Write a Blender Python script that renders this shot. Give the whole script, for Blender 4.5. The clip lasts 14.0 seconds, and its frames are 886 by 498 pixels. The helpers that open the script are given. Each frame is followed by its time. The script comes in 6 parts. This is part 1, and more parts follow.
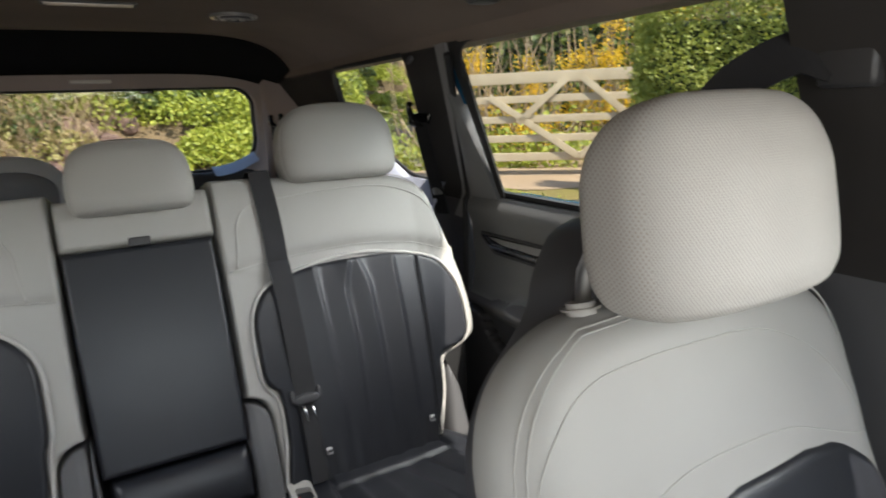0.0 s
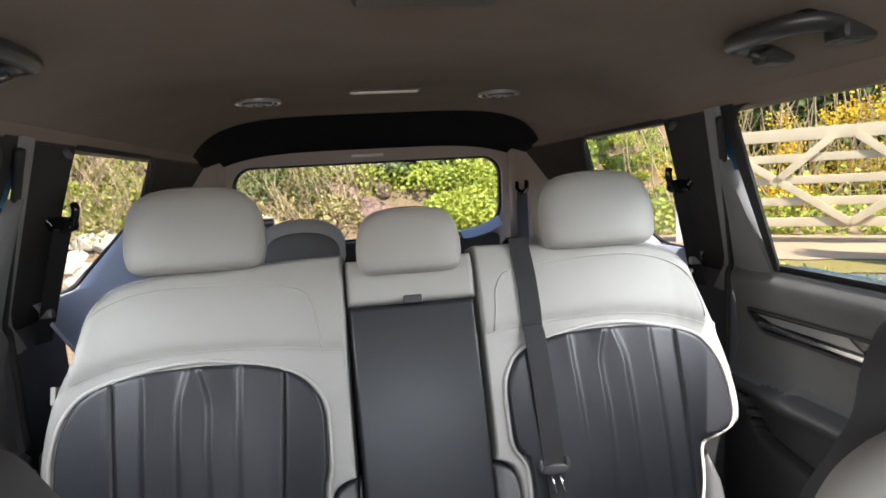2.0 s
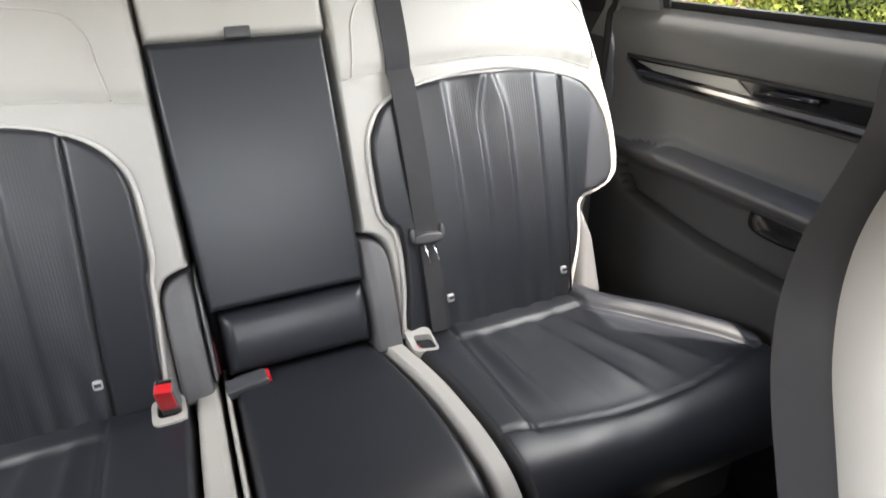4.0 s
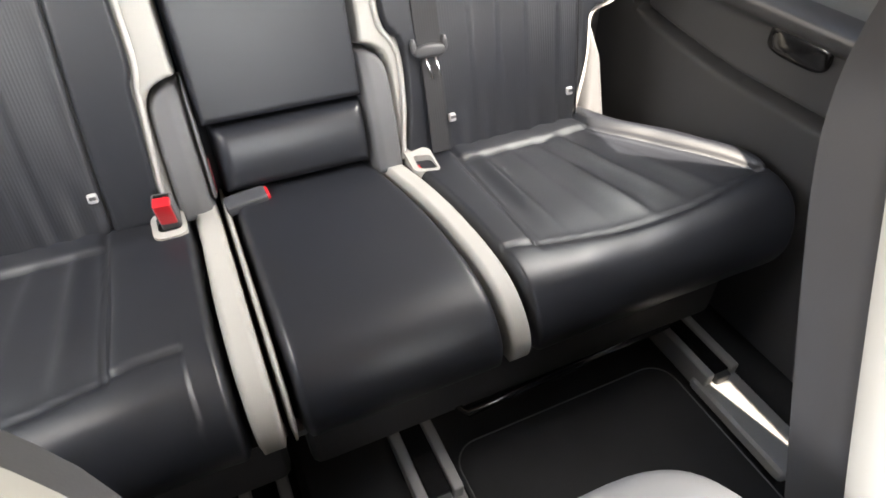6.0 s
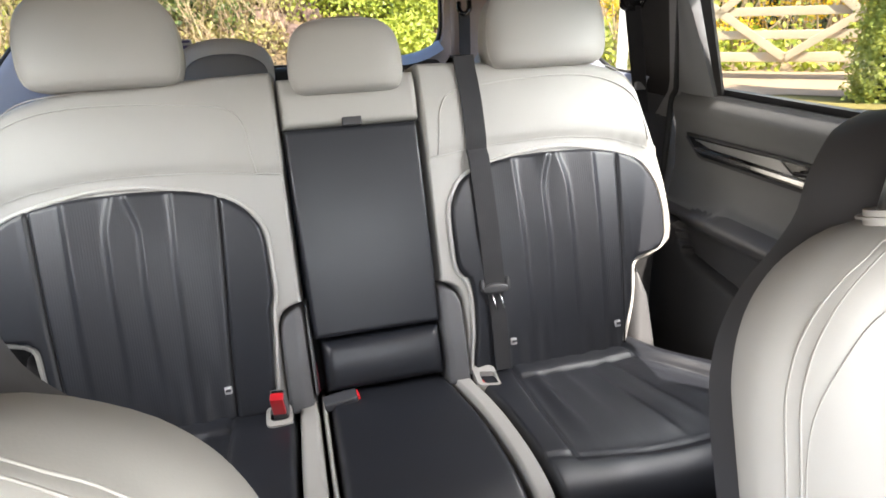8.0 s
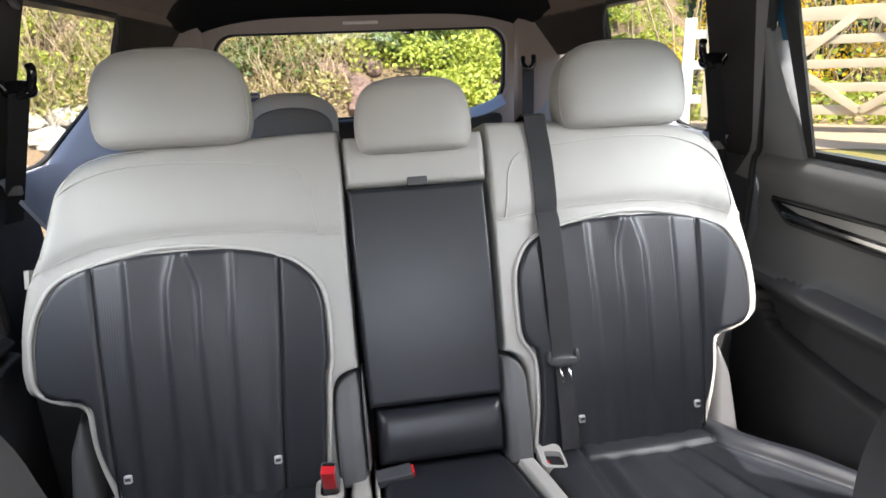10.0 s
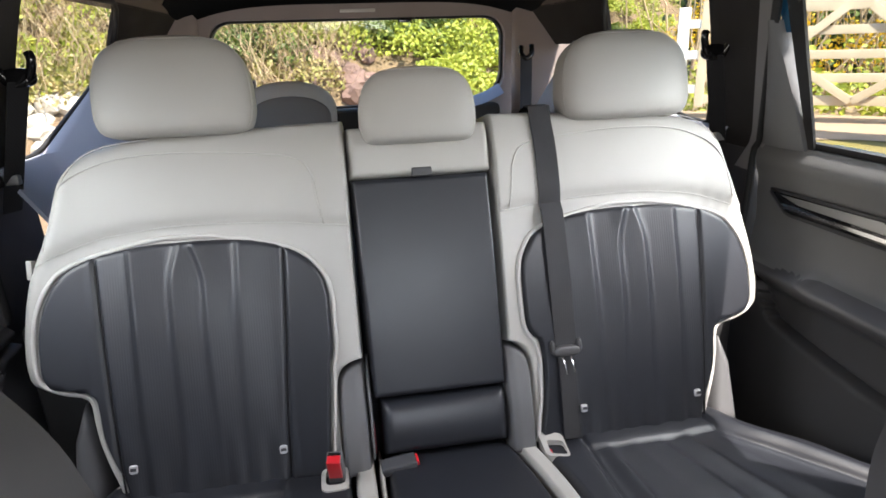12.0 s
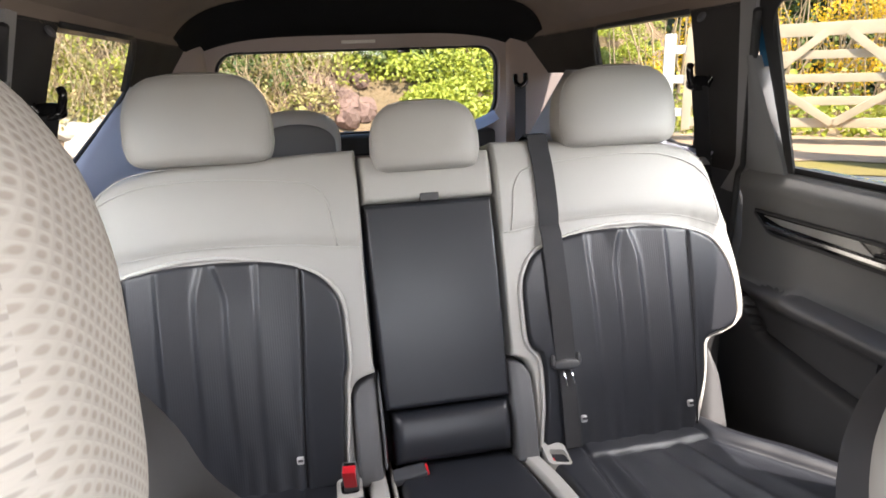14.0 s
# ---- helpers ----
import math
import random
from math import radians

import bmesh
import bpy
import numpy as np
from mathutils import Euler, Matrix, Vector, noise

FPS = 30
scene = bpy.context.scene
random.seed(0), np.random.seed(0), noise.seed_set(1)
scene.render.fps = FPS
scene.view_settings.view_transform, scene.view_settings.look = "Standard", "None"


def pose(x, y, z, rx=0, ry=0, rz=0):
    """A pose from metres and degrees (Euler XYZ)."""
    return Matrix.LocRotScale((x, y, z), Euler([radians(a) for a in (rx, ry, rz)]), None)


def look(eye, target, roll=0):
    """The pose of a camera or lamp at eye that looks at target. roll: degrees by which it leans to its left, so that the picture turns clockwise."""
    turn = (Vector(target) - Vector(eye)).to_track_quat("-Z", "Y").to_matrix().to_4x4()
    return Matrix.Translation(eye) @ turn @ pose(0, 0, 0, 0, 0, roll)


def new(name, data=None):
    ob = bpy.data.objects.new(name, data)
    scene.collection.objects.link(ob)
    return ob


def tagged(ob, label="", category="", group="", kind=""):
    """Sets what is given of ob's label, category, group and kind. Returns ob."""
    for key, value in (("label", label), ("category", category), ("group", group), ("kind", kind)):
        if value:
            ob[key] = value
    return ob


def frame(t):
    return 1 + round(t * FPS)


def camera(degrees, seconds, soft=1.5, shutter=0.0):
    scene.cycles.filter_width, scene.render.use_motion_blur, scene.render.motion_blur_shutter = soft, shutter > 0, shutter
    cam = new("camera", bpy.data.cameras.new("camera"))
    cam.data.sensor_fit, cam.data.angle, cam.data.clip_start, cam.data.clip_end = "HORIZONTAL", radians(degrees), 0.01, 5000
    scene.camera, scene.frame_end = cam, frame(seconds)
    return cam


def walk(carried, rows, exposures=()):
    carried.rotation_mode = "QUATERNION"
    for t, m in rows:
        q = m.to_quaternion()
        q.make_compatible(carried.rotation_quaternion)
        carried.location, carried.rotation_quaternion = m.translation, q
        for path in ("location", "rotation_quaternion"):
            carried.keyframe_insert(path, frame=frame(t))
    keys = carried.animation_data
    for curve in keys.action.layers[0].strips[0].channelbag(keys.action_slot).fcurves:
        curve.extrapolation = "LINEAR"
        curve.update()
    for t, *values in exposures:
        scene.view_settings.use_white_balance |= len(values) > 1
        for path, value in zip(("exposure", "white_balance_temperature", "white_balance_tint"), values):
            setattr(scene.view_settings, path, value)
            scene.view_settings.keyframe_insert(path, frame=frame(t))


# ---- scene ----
cam = camera(72.5, 14.0, soft=1.7, shutter=0.2)
PATH = [
    (0, (-0.034, -1.065, 1.1), (0.917, 0.632, 0.637), -2.4),
    (0.5, (-0.049, -1.078, 1.115), (0.437, 0.83, 0.766), -3.0),
    (1, (-0.049, -1.07, 1.127), (0.196, 0.897, 0.856), -3.5),
    (1.5, (-0.073, -1.018, 1.13), (0.209, 0.949, 0.9), -3.3),
    (2, (-0.097, -1.04, 1.114), (0.198, 0.925, 0.886), -3.3),
    (2.5, (-0.089, -1.026, 1.105), (0.254, 0.931, 0.876), -3.2),
    (3, (-0.093, -0.943, 1.059), (0.429, 0.961, 0.739), -2.8),
    (3.5, (-0.075, -0.885, 1.021), (0.561, 0.918, 0.434), -2.7),
    (4, (-0.085, -0.829, 1.002), (0.62, 0.802, 0.084), -1.0),
    (4.2, (-0.086, -0.82, 1.0), (0.615, 0.757, -0.01), -0.5),
    (6.3, (-0.115, -0.819, 0.954), (0.499, 0.526, -0.393), 0.0),
    (6.5, (-0.096, -0.878, 0.992), (0.486, 0.481, -0.356), -1.0),
    (7, (-0.079, -0.987, 1.049), (0.417, 0.595, -0.07), -2.0),
    (7.5, (-0.106, -1.019, 1.07), (0.36, 0.732, 0.223), -2.4),
    (8, (-0.105, -1.007, 1.076), (0.342, 0.794, 0.33), -2.3),
    (8.5, (-0.103, -1.013, 1.101), (0.191, 0.857, 0.456), -2.6),
    (8.7, (-0.109, -0.992, 1.095), (0.187, 0.892, 0.492), -2.3),
    (11, (-0.118, -0.929, 1.088), (0.184, 0.954, 0.488), -2.2),
    (11.5, (-0.126, -0.928, 1.083), (0.188, 0.95, 0.47), -2.2),
    (12, (-0.137, -0.932, 1.096), (0.187, 0.936, 0.46), -1.9),
    (12.5, (-0.14, -0.933, 1.093), (0.19, 0.937, 0.463), -2.0),
    (13, (-0.152, -0.938, 1.098), (0.183, 0.933, 0.477), -2.0),
    (13.5, (-0.167, -0.966, 1.103), (0.17, 0.908, 0.49), -1.9),
    (14, (-0.177, -0.993, 1.117), (0.181, 0.891, 0.547), -2.1),
]
EXPOSURES = [
    (0, 1.32, 6450, 10), (0.5, 1.52, 6400, 11), (1, 1.78, 6250, 12), (3, 2.0, 6400, 13), (3.5, 2.2, 6300, 12), (4, 2.6, 6650, 12),
    (6.5, 3.2, 7000, 12), (7.5, 2.6, 6800, 13), (8.5, 2.25, 6500, 13), (11, 2.17, 6300, 13), (14, 2.2, 6600, 16),
]
walk(cam, [(t, look(eye, target, roll)) for t, eye, target, roll in PATH], EXPOSURES)

# ---------------------------------------------------------------- light
SUN = Vector((0.171, -0.525, 0.834)).normalized()
world = bpy.data.worlds.new("sky")
scene.world = world
world.use_nodes = True
wn = world.node_tree
sky = wn.nodes.new("ShaderNodeTexSky")
sky.sky_type, sky.sun_disc = "NISHITA", False
sky.sun_elevation = math.asin(SUN.z)
sky.sun_rotation = math.atan2(SUN.x, SUN.y)
wn.links.new(sky.outputs[0], wn.nodes["Background"].inputs[0])
wn.nodes["Background"].inputs[1].default_value = 0.15
sun_data = bpy.data.lights.new("sun", "SUN")
sun_data.energy, sun_data.angle, sun_data.color = 3.8, radians(0.6), (1.0, 0.93, 0.82)
sun = new("sun", sun_data)
sun.matrix_world = look(SUN * 30, (0, 0, 0))


def window_light(name, eye, target, wide, high, watts, spread=180):
    """Sky light that enters by a window opening ahead of the seats."""
    d = bpy.data.lights.new(name, "AREA")
    d.shape, d.size, d.size_y, d.energy, d.color = "RECTANGLE", wide, high, watts, (1.0, 0.975, 0.94)
    d.spread = radians(spread)
    new(name, d).matrix_world = look(eye, target)


window_light("windscreen_light", (0, -1.80, 1.06), (0, 0.3, 0.55), 1.25, 0.60, 4.2)
for side, name, watts in ((1, "door_window_light_1", 0.90), (-1, "door_window_light_2", 0.52)):
    window_light(name, (side * 0.735, -0.22, 1.04), (side * 0.035, 0.13, 0.42), 0.60, 0.24, watts, 106)
for side, name, watts in ((1, "front_window_light_1", 0.70), (-1, "front_window_light_2", 0.52)):
    window_light(name, (side * 0.72, -1.20, 1.04), (0, -0.78, 0.78), 0.55, 0.26, watts, 104)


# ---------------------------------------------------------------- materials
def mat(name, color, rough=0.5, metal=0.0, spec=0.5, vary=0.12, vscale=6.0, grain=400.0, bump=0.15, dist=0.001, tint=None, coat=0.0, rvary=0.1, per=None):
    """A surface with slow stains, fine grain relief and uneven gloss; per: colour change from piece to piece."""
    m = bpy.data.materials.new(name)
    m.use_nodes = True
    nt = m.node_tree
    n, l = nt.nodes, nt.links
    b = n["Principled BSDF"]
    b.inputs["Metallic"].default_value = metal
    b.inputs["Specular IOR Level"].default_value = spec
    b.inputs["Coat Weight"].default_value = coat
    tc = n.new("ShaderNodeTexCoord")
    slow = n.new("ShaderNodeTexNoise")
    slow.inputs["Scale"].default_value, slow.inputs["Detail"].default_value = vscale, 5
    l.new(tc.outputs["Object"], slow.inputs["Vector"])
    fine = n.new("ShaderNodeTexNoise")
    fine.inputs["Scale"].default_value, fine.inputs["Detail"].default_value = grain, 3
    l.new(tc.outputs["Object"], fine.inputs["Vector"])
    ramp = n.new("ShaderNodeMix")
    ramp.data_type = "RGBA"
    c2 = tint if tint else tuple(c * (1 - 2 * vary) for c in color)
    c1 = color if tint else tuple(min(1, c * (1 + vary)) for c in color)
    ramp.inputs["A"].default_value, ramp.inputs["B"].default_value = (*c1, 1), (*c2, 1)
    l.new(slow.outputs["Fac"], ramp.inputs["Factor"])
    out = ramp.outputs["Result"]
    if per:
        geo = n.new("ShaderNodeNewGeometry")
        ob = n.new("ShaderNodeObjectInfo")
        add = n.new("ShaderNodeMath")
        add.operation = "ADD"
        l.new(geo.outputs["Random Per Island"], add.inputs[0])
        l.new(ob.outputs["Random"], add.inputs[1])
        fr = n.new("ShaderNodeMath")
        fr.operation = "FRACT"
        l.new(add.outputs[0], fr.inputs[0])
        mx = n.new("ShaderNodeMix")
        mx.data_type = "RGBA"
        l.new(fr.outputs[0], mx.inputs["Factor"])
        l.new(out, mx.inputs["A"])
        mx.inputs["B"].default_value = (*per, 1)
        out = mx.outputs["Result"]
    l.new(out, b.inputs["Base Color"])
    mr = n.new("ShaderNodeMapRange")
    mr.inputs["To Min"].default_value, mr.inputs["To Max"].default_value = max(0.02, rough - rvary), min(1, rough + rvary)
    l.new(slow.outputs["Fac"], mr.inputs["Value"])
    l.new(mr.outputs["Result"], b.inputs["Roughness"])
    if bump > 0:
        bp = n.new("ShaderNodeBump")
        bp.inputs["Strength"].default_value, bp.inputs["Distance"].default_value = bump, dist
        l.new(fine.outputs["Fac"], bp.inputs["Height"])
        l.new(bp.outputs["Normal"], b.inputs["Normal"])
    return m


def ribbed(name, color, rough, spacing, strength, axis="X"):
    """Leather with fine raised ribs running down it."""
    m = mat(name, color, rough, bump=0.0, vscale=9, spec=0.72)
    n, l = m.node_tree.nodes, m.node_tree.links
    tc = n.new("ShaderNodeTexCoord")
    wv = n.new("ShaderNodeTexWave")
    wv.bands_direction = axis
    wv.inputs["Scale"].default_value = 2 * math.pi / spacing / 20
    wv.inputs["Distortion"].default_value = 0.6
    wv.inputs["Detail Scale"].default_value = 3
    l.new(tc.outputs["Object"], wv.inputs["Vector"])
    bp = n.new("ShaderNodeBump")
    bp.inputs["Strength"].default_value, bp.inputs["Distance"].default_value = strength, 0.001
    l.new(wv.outputs["Fac"], bp.inputs["Height"])
    l.new(bp.outputs["Normal"], n["Principled BSDF"].inputs["Normal"])
    return m


def knitted(name, color, hole, size):
    """Spacer mesh fabric: rows of small dark holes."""
    m = mat(name, color, 0.75, bump=0.0, vscale=8)
    n, l = m.node_tree.nodes, m.node_tree.links
    b = n["Principled BSDF"]
    old = b.inputs["Base Color"].links[0].from_socket
    tc = n.new("ShaderNodeTexCoord")
    mp = n.new("ShaderNodeMapping")
    mp.inputs["Rotation"].default_value = (0, 0, 0)
    mp.inputs["Scale"].default_value = (1 / size, 1 / size, 1 / size)
    l.new(tc.outputs["Object"], mp.inputs["Vector"])
    sep = n.new("ShaderNodeSeparateXYZ")
    l.new(mp.outputs["Vector"], sep.inputs[0])

    def op(kind, a, b_=None):
        nd = n.new("ShaderNodeMath")
        nd.operation = kind
        for sock, v in zip(nd.inputs, (a, b_)):
            if v is None:
                continue
            if isinstance(v, (int, float)):
                sock.default_value = v
            else:
                l.new(v, sock)
        return nd.outputs[0]
    # the fabric wraps round the sides
    across = op("SUBTRACT", sep.outputs["X"], sep.outputs["Y"])
    # a staggered lattice of cosines: high on the threads, low in the holes
    p = op("COSINE", op("MULTIPLY", op("ADD", across, sep.outputs["Z"]), math.pi))
    q = op("COSINE", op("MULTIPLY", op("SUBTRACT", across, sep.outputs["Z"]), math.pi))
    h = op("ABSOLUTE", op("MULTIPLY", p, q))
    ramp = n.new("ShaderNodeMapRange")
    ramp.inputs["From Min"].default_value, ramp.inputs["From Max"].default_value = 0.45, 0.85
    l.new(h, ramp.inputs["Value"])
    mx = n.new("ShaderNodeMix")
    mx.data_type = "RGBA"
    l.new(ramp.outputs["Result"], mx.inputs["Factor"])
    l.new(old, mx.inputs["A"])
    mx.inputs["B"].default_value = (*hole, 1)
    l.new(mx.outputs["Result"], b.inputs["Base Color"])
    bp = n.new("ShaderNodeBump")
    bp.invert = True
    bp.inputs["Strength"].default_value, bp.inputs["Distance"].default_value = 0.2, 0.001
    l.new(h, bp.inputs["Height"])
    l.new(bp.outputs["Normal"], b.inputs["Normal"])
    return m


def pane_glass(name, tint):
    m = bpy.data.materials.new(name)
    m.use_nodes = True
    n, l = m.node_tree.nodes, m.node_tree.links
    n.remove(n["Principled BSDF"])
    tr = n.new("ShaderNodeBsdfTransparent")
    tr.inputs["Color"].default_value = (*tint, 1)
    gl = n.new("ShaderNodeBsdfGlossy")
    gl.inputs["Roughness"].default_value = 0.02
    lw = n.new("ShaderNodeLayerWeight")
    lw.inputs["Blend"].default_value = 0.5
    pw = n.new("ShaderNodeMath")
    pw.operation = "POWER"
    pw.inputs[1].default_value = 6.0
    l.new(lw.outputs["Facing"], pw.inputs[0])
    fr = n.new("ShaderNodeMath")
    fr.operation = "MULTIPLY_ADD"
    fr.inputs[1].default_value, fr.inputs[2].default_value = 0.35, 0.015
    l.new(pw.outputs[0], fr.inputs[0])
    mix = n.new("ShaderNodeMixShader")
    l.new(fr.outputs[0], mix.inputs[0])
    l.new(tr.outputs[0], mix.inputs[1])
    l.new(gl.outputs[0], mix.inputs[2])
    l.new(mix.outputs[0], n["Material Output"].inputs["Surface"])
    return m


def leafy(name, color, other, through_=0.35):
    m = mat(name, color, 0.55, bump=0, vscale=3, vary=0.2, per=other)
    b = m.node_tree.nodes["Principled BSDF"]
    b.inputs["Transmission Weight"].default_value = 0.0
    n, l = m.node_tree.nodes, m.node_tree.links
    tl = n.new("ShaderNodeBsdfTranslucent")
    l.new(b.inputs["Base Color"].links[0].from_socket, tl.inputs["Color"])
    mix = n.new("ShaderNodeMixShader")
    mix.inputs[0].default_value = through_
    l.new(b.outputs[0], mix.inputs[1])
    l.new(tl.outputs[0], mix.inputs[2])
    l.new(mix.outputs[0], n["Material Output"].inputs["Surface"])
    return m


WHITE = mat("pale_leather", (0.335, 0.327, 0.304), 0.5, spec=0.35, vary=0.04, grain=700, bump=0.12, dist=0.0006)
WHITE_EDGE = mat("pale_piping", (0.42, 0.41, 0.385), 0.5, spec=0.35, vary=0.03, grain=700, bump=0.08, dist=0.0006)
BLACK = mat("black_leather", (0.0135, 0.0150, 0.0195), 0.41, spec=0.56, vary=0.15, grain=800, bump=0.12, dist=0.0005, rvary=0.05)
RIB = ribbed("black_ribbed_leather", (0.0115, 0.0130, 0.0175), 0.47, 0.0042, 0.12)
STITCH = mat("grey_thread", (0.40, 0.385, 0.36), 0.8, bump=0)
THREAD = mat("dark_thread", (0.11, 0.11, 0.11), 0.8, bump=0)
PALE_SEAM = mat("pale_seam_thread", (0.46, 0.45, 0.42), 0.8, bump=0)
SATIN = mat("satin_silver_plastic", (0.32, 0.32, 0.31), 0.3, metal=0.4, bump=0, vary=0.05)
DULL_RED = mat("dark_red_strap", (0.22, 0.012, 0.02), 0.6, bump=0)
# near-black cord colour puts the shadow into the insert's seams
SEAM = mat("seam_shadow_thread", (0.006, 0.006, 0.007), 0.8, bump=0)
GREY = mat("mid_grey_plastic", (0.092, 0.092, 0.096), 0.5, spec=0.4, vary=0.05, grain=900, bump=0.2, dist=0.0004)
DARK = mat("dark_grained_plastic", (0.046, 0.046, 0.048), 0.5, spec=0.45, vary=0.1, grain=1100, bump=0.25, dist=0.0004)
SHELL = mat("charcoal_shell_plastic", (0.072, 0.072, 0.077), 0.5, spec=0.4, vary=0.08, grain=1000, bump=0.25, dist=0.0004)
SKIRT = mat("mid_grey_skirt_plastic", (0.25, 0.245, 0.24), 0.5, spec=0.4, vary=0.06, grain=900, bump=0.2, dist=0.0004)
DOOR_LOW = mat("dark_door_plastic", (0.060, 0.060, 0.063), 0.5, spec=0.45, vary=0.08, grain=900, bump=0.25, dist=0.0004)
DOOR = mat("charcoal_door_vinyl", (0.150, 0.152, 0.151), 0.55, spec=0.45, vary=0.08, grain=900, bump=0.2, dist=0.0005)
GLOSS = mat("gloss_black_trim", (0.01, 0.01, 0.011), 0.12, spec=0.6, bump=0)
HANDLE = mat("satin_black_plastic", (0.035, 0.034, 0.033), 0.34, spec=0.6, bump=0, vary=0.06)
CHROME = mat("satin_chrome", (0.72, 0.72, 0.72), 0.2, metal=1.0, bump=0, vary=0.02)
ROOF = mat("dark_headliner_cloth", (0.235, 0.19, 0.155), 0.92, spec=0.1, vary=0.08, grain=1500, bump=0.3, dist=0.0005)
# near-black cloth: shade of hollows in the lining put into the colour
ROOF_SHADE = mat("headliner_shade_black", (0.012, 0.012, 0.012), 0.95, spec=0.05, vary=0.1, grain=1500, bump=0.2, dist=0.0005)
PILLAR = mat("dark_pillar_cloth", (0.045, 0.042, 0.040), 0.85, spec=0.15, vary=0.1, grain=1500, bump=0.3, dist=0.0005)
TRIM = mat("light_grey_trim", (0.40, 0.42, 0.50), 0.5, spec=0.4, vary=0.04, grain=900, bump=0.2, dist=0.0004)
TAN = mat("warm_grey_trim", (0.42, 0.355, 0.32), 0.55, spec=0.35, vary=0.05, grain=900, bump=0.2, dist=0.0004)
CARPET = mat("black_carpet", (0.036, 0.036, 0.037), 0.95, spec=0.1, vary=0.2, grain=900, bump=0.9, dist=0.002)
WEB = ribbed("black_webbing", (0.010, 0.010, 0.012), 0.85, 0.004, 0.10)
STEEL = mat("bright_steel", (0.6, 0.6, 0.6), 0.3, metal=1.0, bump=0.1, grain=300)
RED = mat("red_button_plastic", (0.50, 0.012, 0.02), 0.35, bump=0, vary=0.04)
PAINT = mat("blue_car_paint", (0.02, 0.10, 0.19), 0.25, spec=0.5, coat=0.8, bump=0, vary=0.03)
RUBBER = mat("black_rubber_seal", (0.015, 0.015, 0.015), 0.65, bump=0.2)
MESH = knitted("pale_spacer_mesh", (0.49, 0.475, 0.44), (0.33, 0.31, 0.285), 0.0042)
MESH_OPEN = knitted("open_spacer_mesh", (0.49, 0.475, 0.44), (0.35, 0.32, 0.285), 0.0058)
LENS = mat("pale_lamp_lens", (0.78, 0.75, 0.68), 0.3, bump=0, vary=0.02)
GLASS = pane_glass("clear_window_glass", (0.93, 0.95, 0.92))
CONSOLE = mat("satin_grey_lid", (0.48, 0.48, 0.485), 0.28, rvary=0.02, spec=0.5, vary=0.02, grain=600, bump=0.05, dist=0.0005)
TAG = mat("white_tag_plastic", (0.46, 0.46, 0.46), 0.4, bump=0)


# ---------------------------------------------------------------- mesh helpers
def mesh(name, verts, faces, material, smooth=True):
    me = bpy.data.meshes.new(name)
    me.from_pydata([tuple(v) for v in verts], [], [tuple(f) for f in faces])
    me.materials.append(material)
    if smooth:
        me.polygons.foreach_set("use_smooth", [True] * len(me.polygons))
    me.update()
    return me


def tidy(me):
    bm = bmesh.new()
    bm.from_mesh(me)
    bmesh.ops.remove_doubles(bm, verts=bm.verts, dist=1e-5)
    bmesh.ops.recalc_face_normals(bm, faces=bm.faces)
    bm.to_mesh(me)
    bm.free()
    return me


def part(name, me, parent, label=""):
    ob = new(name, me)
    if parent:
        ob.parent = parent
        ob.matrix_parent_inverse = parent_matrix(parent).inverted()
    if label:
        ob["label"] = label
    return ob


def parent_matrix(ob):
    m = ob.matrix_basis.copy()
    while ob.parent:
        m = ob.parent.matrix_basis @ ob.matrix_parent_inverse @ m
        ob = ob.parent
    return m


def thing(name, at, label, category, group="", kind=""):
    e = new(name)
    e.location = at
    e.empty_display_size = 0.05
    return tagged(e, label, category, group, kind)


def sharp(me, angle=35):
    me.set_sharp_from_angle(angle=radians(angle))
    return me


def tube(name, pts, radius, material, sides=8, closed=False, flat=1.0):
    """A round cord along a line of points."""
    pts = [Vector(p) for p in pts]
    n = len(pts)
    verts, faces = [], []
    up = Vector((0.13, 0.21, 0.97))
    for i, p in enumerate(pts):
        a = pts[(i - 1) % n] if closed or i else p
        b = pts[(i + 1) % n] if closed or i < n - 1 else p
        d = (b - a).normalized()
        s = d.cross(up)
        if s.length < 1e-3:
            s = d.cross(Vector((1, 0, 0)))
        s.normalize()
        u = s.cross(d)
        for k in range(sides):
            w = 2 * math.pi * k / sides
            verts.append(p + s * radius * math.cos(w) + u * radius * flat * math.sin(w))
    m = n if closed else n - 1
    for i in range(m):
        for k in range(sides):
            a, b = i * sides + k, i * sides + (k + 1) % sides
            c, d = ((i + 1) % n) * sides + (k + 1) % sides, ((i + 1) % n) * sides + k
            faces.append((a, b, c, d))
    if not closed:
        faces.append(tuple(range(sides - 1, -1, -1)))
        faces.append(tuple((n - 1) * sides + k for k in range(sides)))
    return tidy(mesh(name, verts, faces, material))


def spline(pts, per=8, closed=False):
    """Catmull-Rom through the points."""
    pts = [Vector(p) for p in pts]
    n = len(pts)
    out = []
    for i in range(n if closed else n - 1):
        p0 = pts[(i - 1) % n] if closed or i else pts[0] * 2 - pts[1]
        p1, p2 = pts[i], pts[(i + 1) % n]
        p3 = pts[(i + 2) % n] if closed or i < n - 2 else pts[-1] * 2 - pts[-2]
        for k in range(per):
            t = k / per
            out.append(0.5 * ((2 * p1) + (p2 - p0) * t + (2 * p0 - 5 * p1 + 4 * p2 - p3) * t * t + (3 * p1 - p0 - 3 * p2 + p3) * t ** 3))
    if not closed:
        out.append(pts[-1])
    return out


